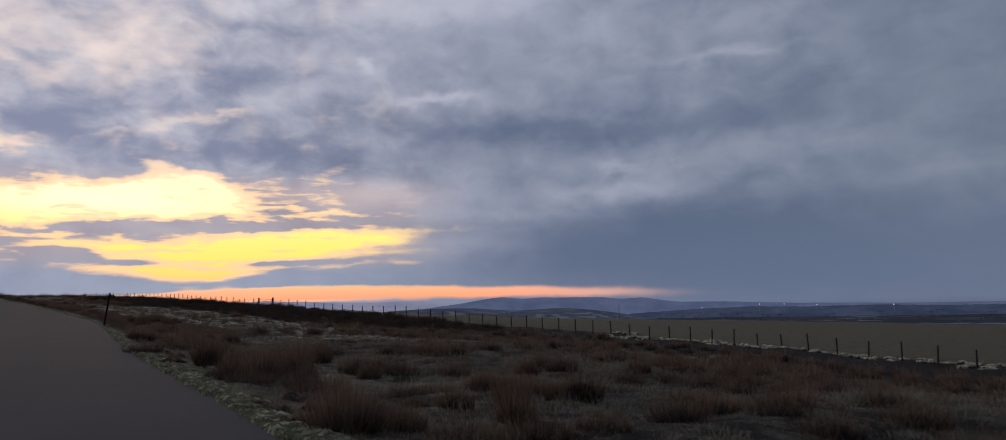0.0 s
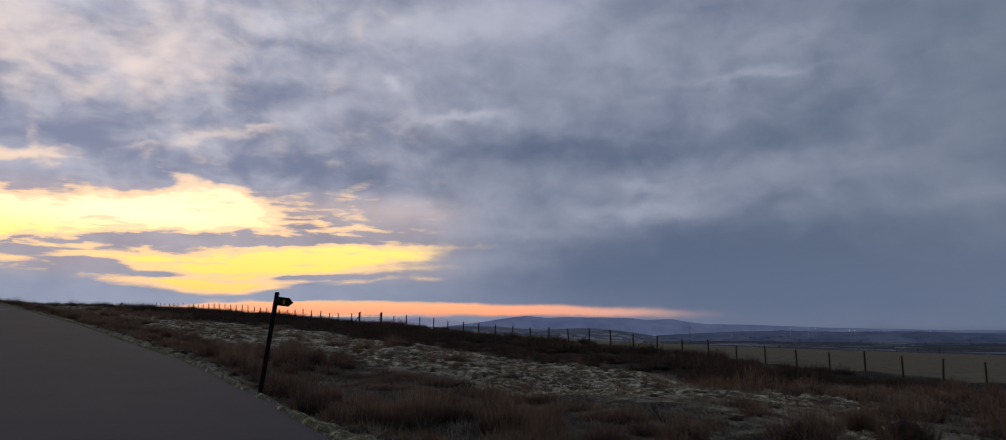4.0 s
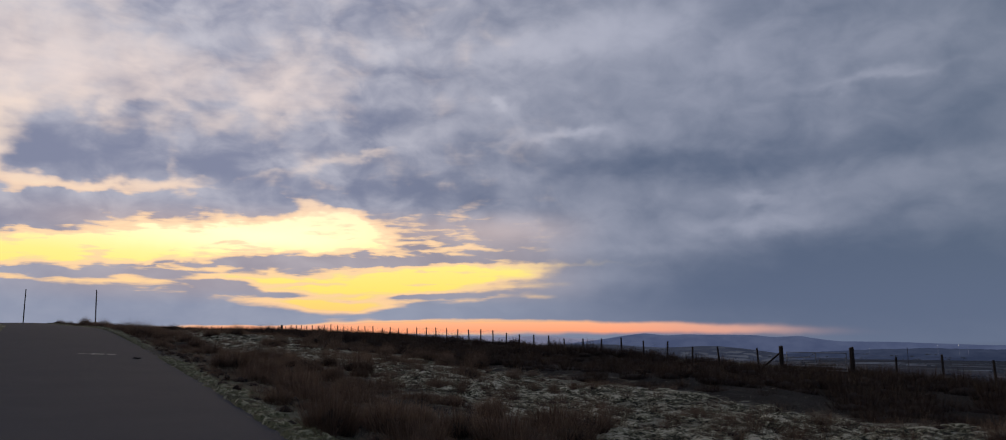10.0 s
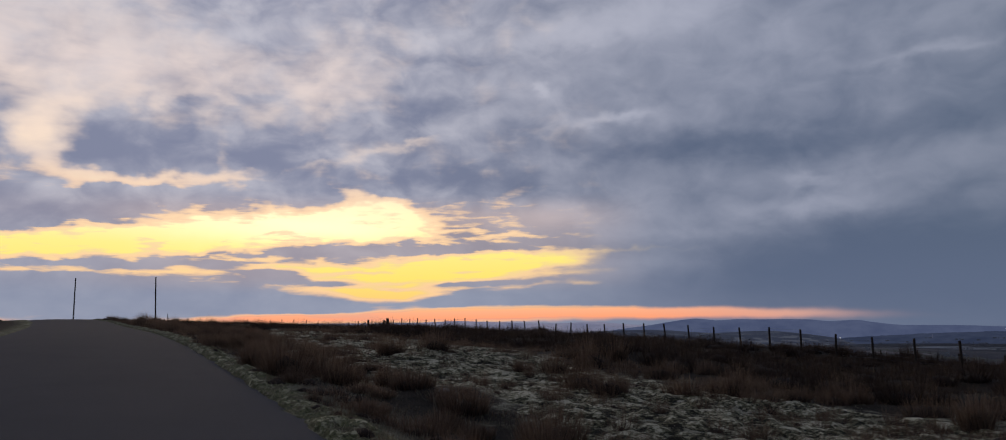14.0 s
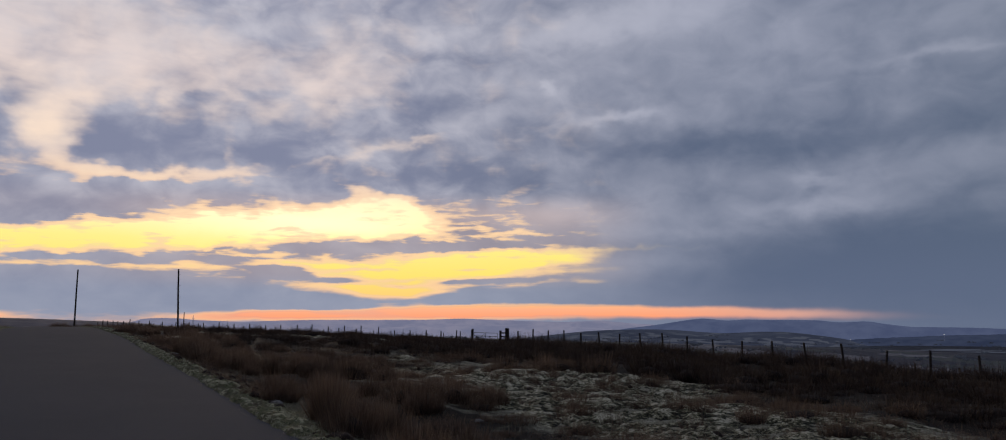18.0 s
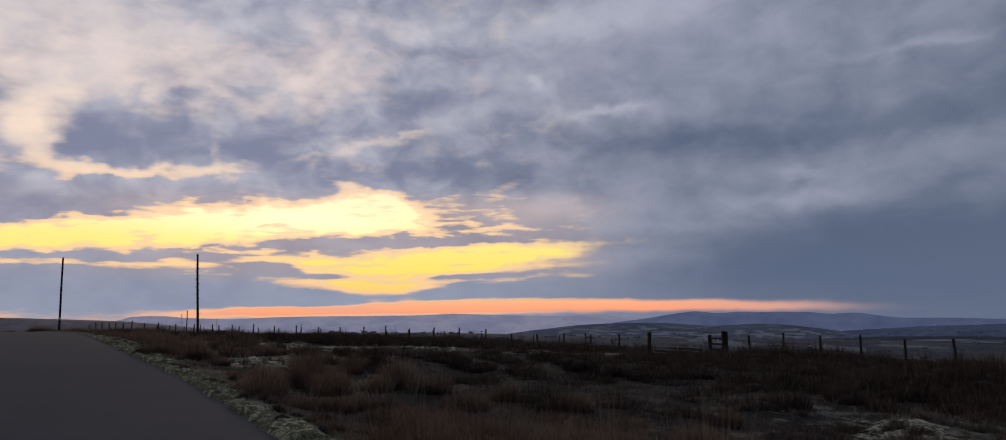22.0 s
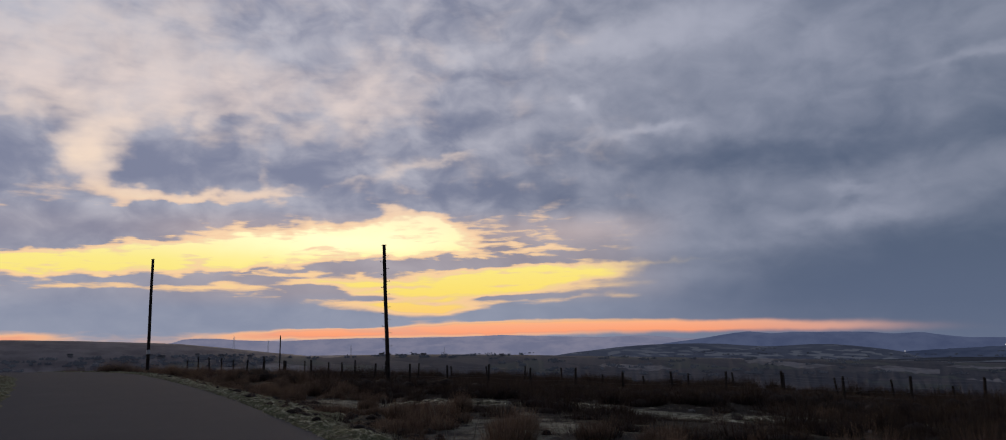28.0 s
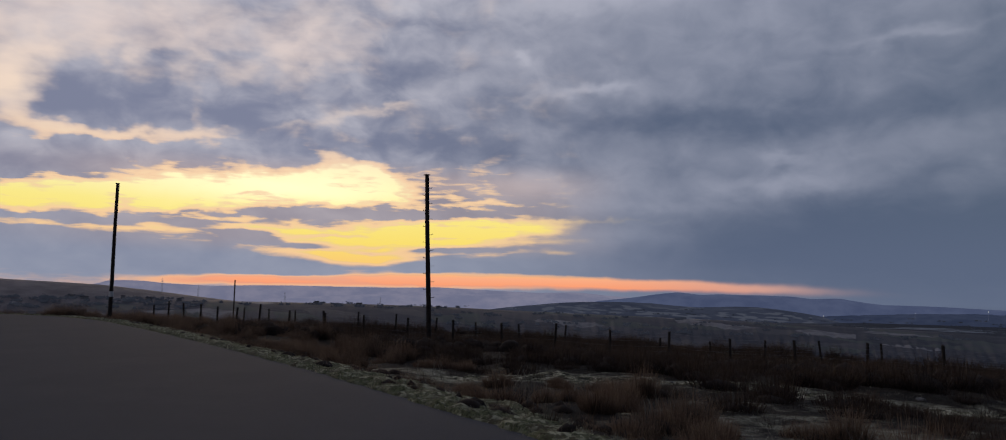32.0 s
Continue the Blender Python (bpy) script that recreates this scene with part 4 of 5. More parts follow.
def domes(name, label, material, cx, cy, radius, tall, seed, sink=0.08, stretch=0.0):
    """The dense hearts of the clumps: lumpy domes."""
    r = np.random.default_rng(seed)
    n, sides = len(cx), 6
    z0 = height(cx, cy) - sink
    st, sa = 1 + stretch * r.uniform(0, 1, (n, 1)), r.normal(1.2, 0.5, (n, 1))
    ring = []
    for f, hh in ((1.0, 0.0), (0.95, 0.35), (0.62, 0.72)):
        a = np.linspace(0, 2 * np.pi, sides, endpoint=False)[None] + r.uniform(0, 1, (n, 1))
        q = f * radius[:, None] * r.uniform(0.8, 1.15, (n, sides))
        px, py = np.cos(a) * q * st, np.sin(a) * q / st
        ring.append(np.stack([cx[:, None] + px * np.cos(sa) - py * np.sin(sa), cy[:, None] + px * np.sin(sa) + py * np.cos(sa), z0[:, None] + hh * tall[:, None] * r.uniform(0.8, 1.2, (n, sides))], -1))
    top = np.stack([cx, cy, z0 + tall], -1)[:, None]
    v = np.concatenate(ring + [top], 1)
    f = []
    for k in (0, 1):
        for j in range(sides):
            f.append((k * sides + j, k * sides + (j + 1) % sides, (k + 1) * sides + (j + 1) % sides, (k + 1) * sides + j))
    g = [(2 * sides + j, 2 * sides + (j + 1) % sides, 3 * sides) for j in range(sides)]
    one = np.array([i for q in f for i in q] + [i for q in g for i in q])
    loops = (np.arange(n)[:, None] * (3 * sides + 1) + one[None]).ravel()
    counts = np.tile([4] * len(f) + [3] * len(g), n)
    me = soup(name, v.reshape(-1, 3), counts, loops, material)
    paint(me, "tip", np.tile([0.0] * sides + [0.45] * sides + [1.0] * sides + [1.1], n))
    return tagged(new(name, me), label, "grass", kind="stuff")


def grow(gap, y0, y1, u0, u1, seed, count, wide, label, seg, size=(0.3, 0.8), tall=(0.5, 1.0), heart=0.5, stems=None, lean=0.55):
    """Clumps about gap metres apart."""
    r = np.random.default_rng(seed)
    y, u = [q.ravel() for q in np.meshgrid(np.arange(y0, y1, gap), np.arange(u0, u1, gap))]
    y, u = y + r.uniform(-0.42, 0.42, len(y)) * gap, u + r.uniform(-0.42, 0.42, len(y)) * gap
    x = np.interp(y, ROAD_R[:, 1], ROAD_R[:, 0]) + u
    keep = r.uniform(0, 1, len(x)) < rushy(x, y, u) ** 1.3
    x, y = x[keep], y[keep]
    n = len(x)
    rad, t = r.uniform(*size, n), r.uniform(*tall, n) * (0.78 + 0.5 * rough(x, y, 3.5, 77))
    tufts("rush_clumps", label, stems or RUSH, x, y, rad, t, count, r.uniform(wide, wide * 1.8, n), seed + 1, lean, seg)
    domes("rush_hearts", label + ", their dense dark hearts", HEART_SHADE, x, y, rad * heart, t * 0.42, seed + 2)


grow(1.3, -150, 122, 0.9, 6.5, 5, 760, 0.0075, "brown winter rushes in dense clumps beside the road", 1, (0.5, 1.25), (0.45, 1.1), 0.36, None, 0.62)
grow(1.5, -150, 27, 6.6, 15, 15, 420, 0.0095, "brown winter rushes in tussocks on the moor", 1, (0.6, 1.35), (0.45, 1.1), 0.38)
grow(1.5, 27, 121, 6.6, 15, 17, 420, 0.0095, "dark winter rushes in tussocks beyond the gate track", 1, (0.7, 1.6), (0.4, 0.95), 0.36, SHADED_RUSH, 0.75)
grow(1.5, -152, -97, 15.2, 36, 27, 165, 0.020, "brown winter rushes spread over the moor to the long fence", 1, (0.7, 1.3), (0.55, 1.05), 0.38)
grow(1.45, -97, 119, 15.2, 36, 25, 230, 0.016, "dark winter rushes spread over the moor to the fence", 1, (0.9, 1.7), (0.65, 1.15), 0.4, SHADED_RUSH, 0.75)
grow(1.6, 56, 100, 7, 29, 35, 260, 0.013, "tall dark rushes crowding along the fence", 1, (0.7, 1.3), (0.6, 1.0), 0.42, SHADED_RUSH)
x, y, u, r = scatter(6500, -120, 70, 3, 20, 81)
keep = r.uniform(0, 1, len(x)) < pale(y, u) * 0.75
x, y = x[keep], y[keep]
n = len(x)
tufts("rush_clumps", "small dark tussocks dotted over the cropped turf", RUSH, x, y, r.uniform(0.2, 0.7, n), r.uniform(0.18, 0.6, n), 110, np.full(n, 0.009), 82, seg=1)
domes("rush_hearts", "dense dark hearts of the small tussocks", HEART_SHADE, x, y, r.uniform(0.08, 0.2, n), r.uniform(0.08, 0.18, n), 83)
x, y, u, r = scatter(26000, -150, 122, 0.0, 1.9, 9)
tufts("verge_grass", "short frosted grass along the road's edge", STRAW, x, y, r.uniform(0.1, 0.32, len(x)), r.uniform(0.04, 0.2, len(x)), 13, np.full(len(x), 0.009), 10, 1.3, 1)
x, y, u, r = scatter(26000, -150, 82, 1.2, 19, 11)
keep = r.uniform(0, 1, len(x)) < np.interp(y, [-100, -80], [0.6, 0.25]) + 0.8 * pale(y, u)
x, y = x[keep], y[keep]
tufts("pasture_tufts", "cropped pale moor grass touched with frost", STRAW, x, y, r.uniform(0.15, 0.45, len(x)), r.uniform(0.06, 0.19, len(x)), 16, np.full(len(x), 0.013), 12, 1.3, 1)
x, y, u, r = scatter(15000, -150, -92, 1.6, 30, 13)
keep = rough(x, y, 1.8, 15, 2) + r.uniform(-0.4, 0.4, len(x)) > 0.02
x, y = x[keep], y[keep]
tufts("pasture_tufts", "bleached dead grass lying between the rushes", STRAW, x, y, r.uniform(0.3, 0.8, len(x)), r.uniform(0.08, 0.36, len(x)), 30, np.full(len(x), 0.019), 14, 1.2, 1)
x, y, u, r = scatter(9000, -92, 40, 1.6, 13, 113)
keep = rough(x, y, 2.2, 115, 2) + r.uniform(-0.4, 0.4, len(x)) > 0.12
x, y = x[keep], y[keep]
tufts("pasture_tufts", "bleached dead grass in the gaps between the rushes", STRAW, x, y, r.uniform(0.25, 0.7, len(x)), r.uniform(0.06, 0.28, len(x)), 24, np.full(len(x), 0.012), 114, 1.2, 1)
# low brown grass filling the gaps between the clumps
r = np.random.default_rng(16)
y, u = [q.ravel() for q in np.meshgrid(np.arange(-150, 120, 0.95), np.arange(1.6, 27, 0.95))]
y, u = y + r.uniform(-0.45, 0.45, len(y)), u + r.uniform(-0.45, 0.45, len(y))
x = np.interp(y, ROAD_R[:, 1], ROAD_R[:, 0]) + u
keep = (r.uniform(0, 1, len(x)) < np.interp(y, [-100, -92], [0.95, 0.6]) * (1.0 - 0.85 * pale(y, u))) & (gravel(y, u) < 0.3)
x, y, u = x[keep], y[keep], u[keep]
n = len(x)
for low, label, stems in ((True, "low brown moor grass between the rush clumps", RUSH), (False, "low dark moor grass between the tussocks", SHADED_RUSH)):
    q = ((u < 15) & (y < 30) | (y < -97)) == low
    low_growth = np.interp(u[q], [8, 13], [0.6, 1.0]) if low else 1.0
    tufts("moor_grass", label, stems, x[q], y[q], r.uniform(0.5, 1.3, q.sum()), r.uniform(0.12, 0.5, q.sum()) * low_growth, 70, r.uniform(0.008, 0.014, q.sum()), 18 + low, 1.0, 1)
# cropped turf in low frosted ripples, and the ragged mat of the verge
def mat(name, label, y0, y1, u0, u1, step_y, step_u, amp, keep, seed, stuff=None):
    """A sheet of fine rough turf on the ground; where keep(x, y, u) is low it dips out of sight."""
    ys, us = np.arange(y0, y1, step_y), np.arange(u0, u1, step_u)
    yy, uu = [q.ravel() for q in np.meshgrid(ys, us, indexing="ij")]
    r = np.random.default_rng(seed)
    yy, uu = yy + r.uniform(-0.3, 0.3, len(yy)) * step_y, uu + r.uniform(-0.3, 0.3, len(uu)) * step_u
    side = -1.0 if u1 <= 0 else 1.0
    xx = np.interp(yy, ROAD_R[:, 1], ROAD_R[:, 0]) + uu if side > 0 else np.interp(yy, ROAD_L[:, 1], ROAD_L[:, 0]) + uu
    lump = 0.45 * rough(xx + 0.5 * yy, 1.6 * yy, 0.7, seed, 2) + 0.55 * rough(xx, yy * 1.2, 0.26, seed + 7, 1)
    bit = np.clip(0.45 + 1.15 * lump + r.normal(0, 0.15, len(xx)), 0, 1)
    k = np.clip(keep(xx, yy, np.abs(uu)), 0, 1)
    zz = height(xx, yy) + amp * bit * k - 0.05 * (1 - k) - 0.012
    a, c = len(ys), len(us)
    i = np.arange(a * c).reshape(a, c)
    q = np.stack([i[:-1, :-1], i[:-1, 1:], i[1:, 1:], i[1:, :-1]], -1).reshape(-1, 4)
    q = q[k[q].max(1) > 0.05]
    me = soup(name, np.stack([xx, yy, zz], -1), np.full(len(q), 4), q.ravel(), stuff or TURF)
    me.polygons.foreach_set("use_smooth", [True] * len(me.polygons))
    paint(me, "tip", bit * (0.6 + 0.4 * k))
    return tagged(new(name, me), label, "grass", kind="stuff")


def cropped(x, y, u):
    return (pale(y, u) * (1 - 0.6 * gravel(y, u)) - 0.25 + 0.35 * rough(x, y, 2.5, 63, 2)) * 3


def edging(x, y, u):
    w = np.interp(y, [35, 50, 62, 100, 115], [0.8, 1.1, 2.2, 1.9, 0.9])
    w = w * (1 - 1.2 * gravel(y, u))
    return np.minimum((w * (1 + 0.35 * rough(x, y, 1.6, 70, 2)) - u) * 3, (u + 0.08 + 0.22 * rough(x, y, 0.5, 66, 2)) * 9)


mat("turf_hummocks", "low ripples of cropped turf touched with frost", -118, 82, 2.5, 20, 0.13, 0.12, 0.10, cropped, 62)
mat("verge_sods", "ragged mat of frosted grass along the asphalt", -150, 122, -0.25, 2.8, 0.075, 0.07, 0.095, edging, 65, VERGE)
mat("verge_sods", "ragged mat of frosted grass on the far verge of the bend", 60, 118, -3.2, 0.0, 0.08, 0.08, 0.11, lambda x, y, u: np.minimum((2.6 + 0.6 * rough(x, y, 1.5, 67) - u) * 3, (u - 0.15 + 0.15 * rough(x, y, 0.5, 68)) * 8), 69, VERGE)
# tussocks on the wide verge before the bend, and a bush of rushes at the crest
x, y, u, r = scatter(420, 44, 112, 0.5, 3.2, 91)
n = len(x)
tufts("rush_clumps", "small dark tussocks on the broad verge", RUSH, x, y, r.uniform(0.15, 0.5, n), r.uniform(0.12, 0.4, n), 130, np.full(n, 0.006), 92, seg=1)
domes("rush_hearts", "dense dark hearts of the tussocks on the verge", HEART_SHADE, x, y, r.uniform(0.1, 0.28, n), r.uniform(0.12, 0.22, n), 93)
x, y, u, r = scatter(760, -150, 46, 0.35, 1.5, 97)
n = len(x)
tufts("rush_clumps", "small dark tussocks on the verge of the road", RUSH, x, y, r.uniform(0.15, 0.45, n), r.uniform(0.12, 0.42, n), 130, np.full(n, 0.006), 98, seg=1)
domes("rush_hearts", "dense dark hearts of the small verge tussocks", HEART_SHADE, x, y, r.uniform(0.1, 0.24, n), r.uniform(0.1, 0.2, n), 99)
x, y = np.array([1.9, 2.3, 2.7, 3.2]), np.array([44.2, 45.1, 45.5, 46.4])
tufts("rush_clumps", "bush of dark rushes at the crest of the road", RUSH, x, y, np.full(4, 0.5), np.array([0.4, 0.6, 0.55, 0.4]), 420, np.full(4, 0.010), 94, seg=1)
domes("rush_hearts", "dark hearts of the rushes at the crest", HEART_SHADE, x, y, np.full(4, 0.25), np.full(4, 0.28), 95)
# rushes standing against the lower fence
r = np.random.default_rng(71)
k = bend([(29.9, 58.0), (29.7, 59.1), (28.0, 65.1), (25.2, 70.5), (21.9, 76.2), (19.0, 81.0), (14.3, 87.3), (9.5, 94), (5.5, 101)], 40)
q = r.integers(0, len(k), 420)
x, y = k[q, 0] - r.uniform(-0.5, 3.2, 420), k[q, 1] - r.uniform(-0.5, 2.0, 420)
tufts("rush_clumps", "tall dark rushes standing against the fence", SHADED_RUSH, x, y, r.uniform(0.5, 1.0, 420), r.uniform(0.55, 0.95, 420), 220, r.uniform(0.014, 0.024, 420), 72, seg=1)
domes("rush_hearts", "dense dark hearts of rushes against the fence", HEART_SHADE, x, y, r.uniform(0.4, 0.7, 420), r.uniform(0.4, 0.6, 420), 73)
# past the road's other side, at the bend
r = np.random.default_rng(31)
y, d = r.uniform(62, 126, 9000), r.uniform(0.1, 11, 9000)
x = np.interp(y, ROAD_L[:, 1], ROAD_L[:, 0]) - d
side = off_road(x, y) < -6.6
x, y, d = x[side], y[side], d[side]
near = d < 2.2 + 0.8 * rough(x, y, 2.0, 34)
tufts("verge_grass", "ragged frosted grass on the far verge of the bend", STRAW, x[near], y[near], np.full(near.sum(), 0.3), r.uniform(0.04, 0.17, near.sum()), 26, np.full(near.sum(), 0.013), 32, 1.1, 1)
wet = near & (d > 0.5) & (r.uniform(0, 1, len(x)) < 0.22)
tufts("rush_clumps", "small dark tussocks on the far verge of the bend", RUSH, x[wet], y[wet], r.uniform(0.15, 0.45, wet.sum()), r.uniform(0.12, 0.35, wet.sum()), 120, np.full(wet.sum(), 0.006), 38, seg=1)
far = ~near & (r.uniform(0, 1, len(x)) < 0.35 + 0.4 * rough(x, y, 3.0, 35))
tufts("rush_clumps", "brown winter rushes across the road at the bend", RUSH, x[far], y[far], r.uniform(0.3, 0.8, far.sum()), r.uniform(0.3, 0.6, far.sum()), 140, r.uniform(0.008, 0.014, far.sum()), 33, seg=1)
domes("rush_hearts", "dense dark hearts of the rushes across the road", HEART_SHADE, x[far], y[far], r.uniform(0.25, 0.5, far.sum()), r.uniform(0.2, 0.35, far.sum()), 37)
# frosted bank at the foot of the long fence
r = np.random.default_rng(57)
y = r.uniform(-146, -100, 230)
x = np.interp(y, [-165, -140, -124, -106, -80], [38.5, 37, 36.6, 38.4, 37.5]) + r.uniform(-1.2, 2.4, 230)
domes("frosted_hummocks", "pale frosted hummocks along the foot of the fence", TURF, x, y, r.uniform(0.2, 0.6, 230), r.uniform(0.12, 0.32, 230), 58, 0.05, 0.9)
# ---- fences ----
rng = random.Random(4)


def shared(name, bm, material):
    me = bpy.data.meshes.new(name)
    bm.to_mesh(me)
    bm.free()
    me.materials.append(material)
    return me


def post_mesh(r, tall):
    bm = bmesh.new()
    tube(bm, [(0, 0, -0.4), (rng.uniform(-0.01, 0.01), 0, tall * 0.45), (rng.uniform(-0.015, 0.015), 0, tall - 0.03), (0, 0, tall)], r, r * 0.86, 9, 0.07, rng)
    return shared("post", bm, TIMBER)


SLIM, STOUT = [post_mesh(0.058, 1.2) for k in range(6)], [post_mesh(0.125, 1.42) for k in range(3)]


def fence_line(label, spots, stout=(), wires=(0.2, 0.4, 0.6, 0.82, 1.0, 1.12), wobble=0.035, scale=1.0):
    """Posts at the spots, with wires from post to post."""
    hz = height(spots[:, 0], spots[:, 1])
    f = thing("stock_fence", label, "fence", float(spots[0][0]), float(spots[0][1]), float(hz[0]), "field fences")
    o = f.matrix_world.translation
    for k, ((px, py), pz) in enumerate(zip(spots, hz)):
        big = k in stout or k == len(spots) - 1 and -1 in stout
        ob = new("post", rng.choice(STOUT if big else SLIM))
        ob.parent = f
        s = rng.uniform(0.94, 1.07) * scale
        w = wobble * (0.4 if big else 1.0)
        ob.matrix_basis = Matrix.Translation((px - o.x, py - o.y, pz - o.z)) @ Euler((rng.gauss(0, w), rng.gauss(0, w), rng.uniform(0, 6))).to_matrix().to_4x4() @ Matrix.Diagonal((1, 1, s, 1))
    for h in wires:
        bm = bmesh.new()
        pts = []
        for k, ((px, py), pz) in enumerate(zip(spots, hz)):
            pts.append((px - o.x, py - o.y, pz - o.z + h * scale))
            if k + 1 < len(spots):
                qx, qy = spots[k + 1]
                pts.append(((px + qx) / 2 - o.x, (py + qy) / 2 - o.y, (pz + hz[k + 1]) / 2 - o.z + h * scale - 0.015))
        tube(bm, pts, 0.003, sides=3)
        part("wire", bm, WIRE, f, "thin galvanised fence wire")
    return f


def on_line(knots, ys):
    k = bend(knots, 12)
    return np.stack([np.interp(ys, k[:, 1], k[:, 0]), ys], -1)


def along(knots, gap):
    p = bend(knots, 12)
    d = np.concatenate(([0], np.cumsum(np.linalg.norm(np.diff(p, axis=0), axis=1))))
    s = np.arange(0, d[-1], gap)
    return np.stack([np.interp(s, d, p[:, 0]), np.interp(s, d, p[:, 1])], -1)


FENCE = [(38.5, -165), (37, -140), (36.6, -124), (38.4, -106), (37.5, -80), (35.5, -55), (34.0, -36), (33.2, -20), (33.1, 1), (32.2, 25), (31.0, 50), (30.7, 55)]
fence_line("long stock fence of weathered round posts beside the pasture", on_line(FENCE, np.arange(-40.0, -166, -2.17)[::-1]), (-1,))
fence_line("stock fence of weathered round posts above a rushy moor", on_line(FENCE, np.concatenate(([-35.9, -34.4], np.arange(-4.8 - 2.07 * 13, 48.0, 2.07), [48.55]))), (0, -1))
fence_line("stock fence curving down through rushes behind the pole", along([(30.7, 54.4), (29.7, 59.1), (28.0, 65.1), (25.2, 70.5), (21.9, 76.2), (19.0, 81.0), (14.3, 87.3), (9.5, 94), (5.5, 101), (3.5, 109), (1.5, 117)], 2.35), (0,))
fence_line("second fence of short posts across the far side of the pasture", along([(52, -10), (47, 20), (43, 45), (39, 62), (34, 75), (27, 86), (20, 96), (12, 106), (7, 116)], 2.6), (), (0.3, 0.6, 0.9), 0.05, 0.95)
fence_line("far fence along the lower edge of the pasture", along([(128, -64), (118, -45), (88, -10), (66, 25)], 3.2), (), (0.5, 1.0), 0.05, 1.1)


GALV = surface("galvanised_tube", plain((0.20, 0.205, 0.215), (0.30, 0.305, 0.32), 12.0), 0.5, 0.5)


def rail(bm, a, b, r):
    return tube(bm, [a, ((Vector(a) + Vector(b)) / 2), b], r, sides=8)


def field_gate(x0, y0, x1, y1, label):
    """A tubular field gate hung between two points."""
    z0, z1 = float(height(x0, y0)[0]), float(height(x1, y1)[0])
    g = thing("field_gate", label, "gate", x0, y0, z0)
    d = Vector((x1 - x0, y1 - y0, z1 - z0))
    a, b = d * 0.03, d * 0.97
    for h in (0.18, 0.38, 0.58, 0.82, 1.1):
        part("rail", rail(bmesh.new(), a + Vector((0, 0, h)), b + Vector((0, 0, h)), 0.021), GALV, g, "galvanised tube rail")
    for s in (0.03, 0.5, 0.97):
        part("upright", rail(bmesh.new(), d * s + Vector((0, 0, 0.16)), d * s + Vector((0, 0, 1.12)), 0.021), GALV, g)
    part("brace", rail(bmesh.new(), a + Vector((0, 0, 0.18)), d * 0.5 + Vector((0, 0, 1.1)), 0.015), GALV, g)
    return g


field_gate(30.72, 54.2, 30.9, 49.9, "closed galvanised tube field gate between stout posts")
field_gate(34.0, -36.15, 34.25, -39.8, "closed tube field gate below a strutted post")


def stile(x, y):
    """Two posts with step boards across the fence."""
    z = float(height(x, y)[0])
    s = thing("wooden_stile", "dark wooden stile of two posts with cross boards", "stile", x, y, z)
    for dy, tall in ((-0.5, 1.5), (0.5, 1.3)):
        bm = bmesh.new()
        box(bm, (-0.075, dy - 0.075, -0.4), (0.075, dy + 0.075, tall), 0.012)
        part("post", bm, TIMBER, s)
    for h in (0.45, 0.75, 1.05):
        bm = bmesh.new()
        box(bm, (-0.11, -0.48, h), (-0.075, 0.48, h + 0.1), 0.006)
        part("board", bm, TIMBER, s)
    bm = bmesh.new()
    box(bm, (-0.55, -0.12, 0.36), (0.45, 0.1, 0.41), 0.006)
    part("step", bm, TIMBER, s)
    return s


stile(30.95, 49.1)
strut = thing("fence_strut", "slanting timber strut propping the gate post", "fence strut", 34.05, -34.6, float(height(34.05, -34.6)[0]))
part("bar", rail(bmesh.new(), (0, 0.2, 0.0), (0, -1.2, 0.95), 0.05), TIMBER, strut)


# ---- poles ----
def utility_pole(x, y, tall, lean, label, band=False, steps=False, r=0.115):
    z = float(height(x, y)[0])
    p = thing("utility_pole", label, "utility pole", x, y, z, "line of wooden poles")
    bm = bmesh.new()
    path = [(0, 0, -0.6)] + [(lean[0] * s + 0.01 * math.sin(s * 7), lean[1] * s, s * tall) for s in (0.04, 0.15, 0.3, 0.5, 0.7, 0.85, 0.985)] + [(lean[0], lean[1], tall)]
    tube(bm, path, r, r * 0.72, 16, 0.012, rng)
    part("pole", bm, POLEWOOD, p)
    if band:
        bm = bmesh.new()
        tube(bm, [(0.0, 0, 1.32), (0.0, 0, 1.62)], r + 0.006, r + 0.004, 18)
        part("band", bm, WHITE, p, "white painted warning band")
    if steps:
        k, h = 0, 1.1
        while h < tall - 0.25:
            s = h / tall
            c = Vector((lean[0] * s, lean[1] * s, h))
            side = 1 if k % 2 else -1
            q = r * (1 - 0.28 * s)
            bm = bmesh.new()
            tube(bm, [c + Vector((side * q * 0.7, -0.02, 0)), c + Vector((side * (q + 0.13), -0.03, 0.01)), c + Vector((side * (q + 0.14), -0.03, 0.05))], 0.012, sides=6)
            part("step_bolt", bm, WIRE, p)
            k, h = k + 1, h + 0.34
    bm = bmesh.new()
    box(bm, (lean[0] - 0.11, lean[1] - 0.11, tall - 0.005), (lean[0] + 0.11, lean[1] + 0.11, tall + 0.03), 0.01)
    part("cap", bm, POLEWOOD, p, "weathered pole cap")
    return p


utility_pole(-0.92, 110.3, 7.85, (-0.05, 0.0), "tall wooden utility pole with a white band near its foot", band=True)
utility_pole(10.02, 91.2, 7.45, (-0.28, 0.05), "tall wooden utility pole with step bolts among rushes", steps=True)
utility_pole(-16.0, 138.2, 8.6, (0.05, 0), "tall wooden utility pole beside the bend of the road")
for px, py, top in ((19.8, 177.5, 3.5), (301, 104.5, -6.1)):
    utility_pole(px, py, top - float(height(px, py)[0]), (0.1, 0), "thin weathered wooden pole standing out in a field", r=0.12)


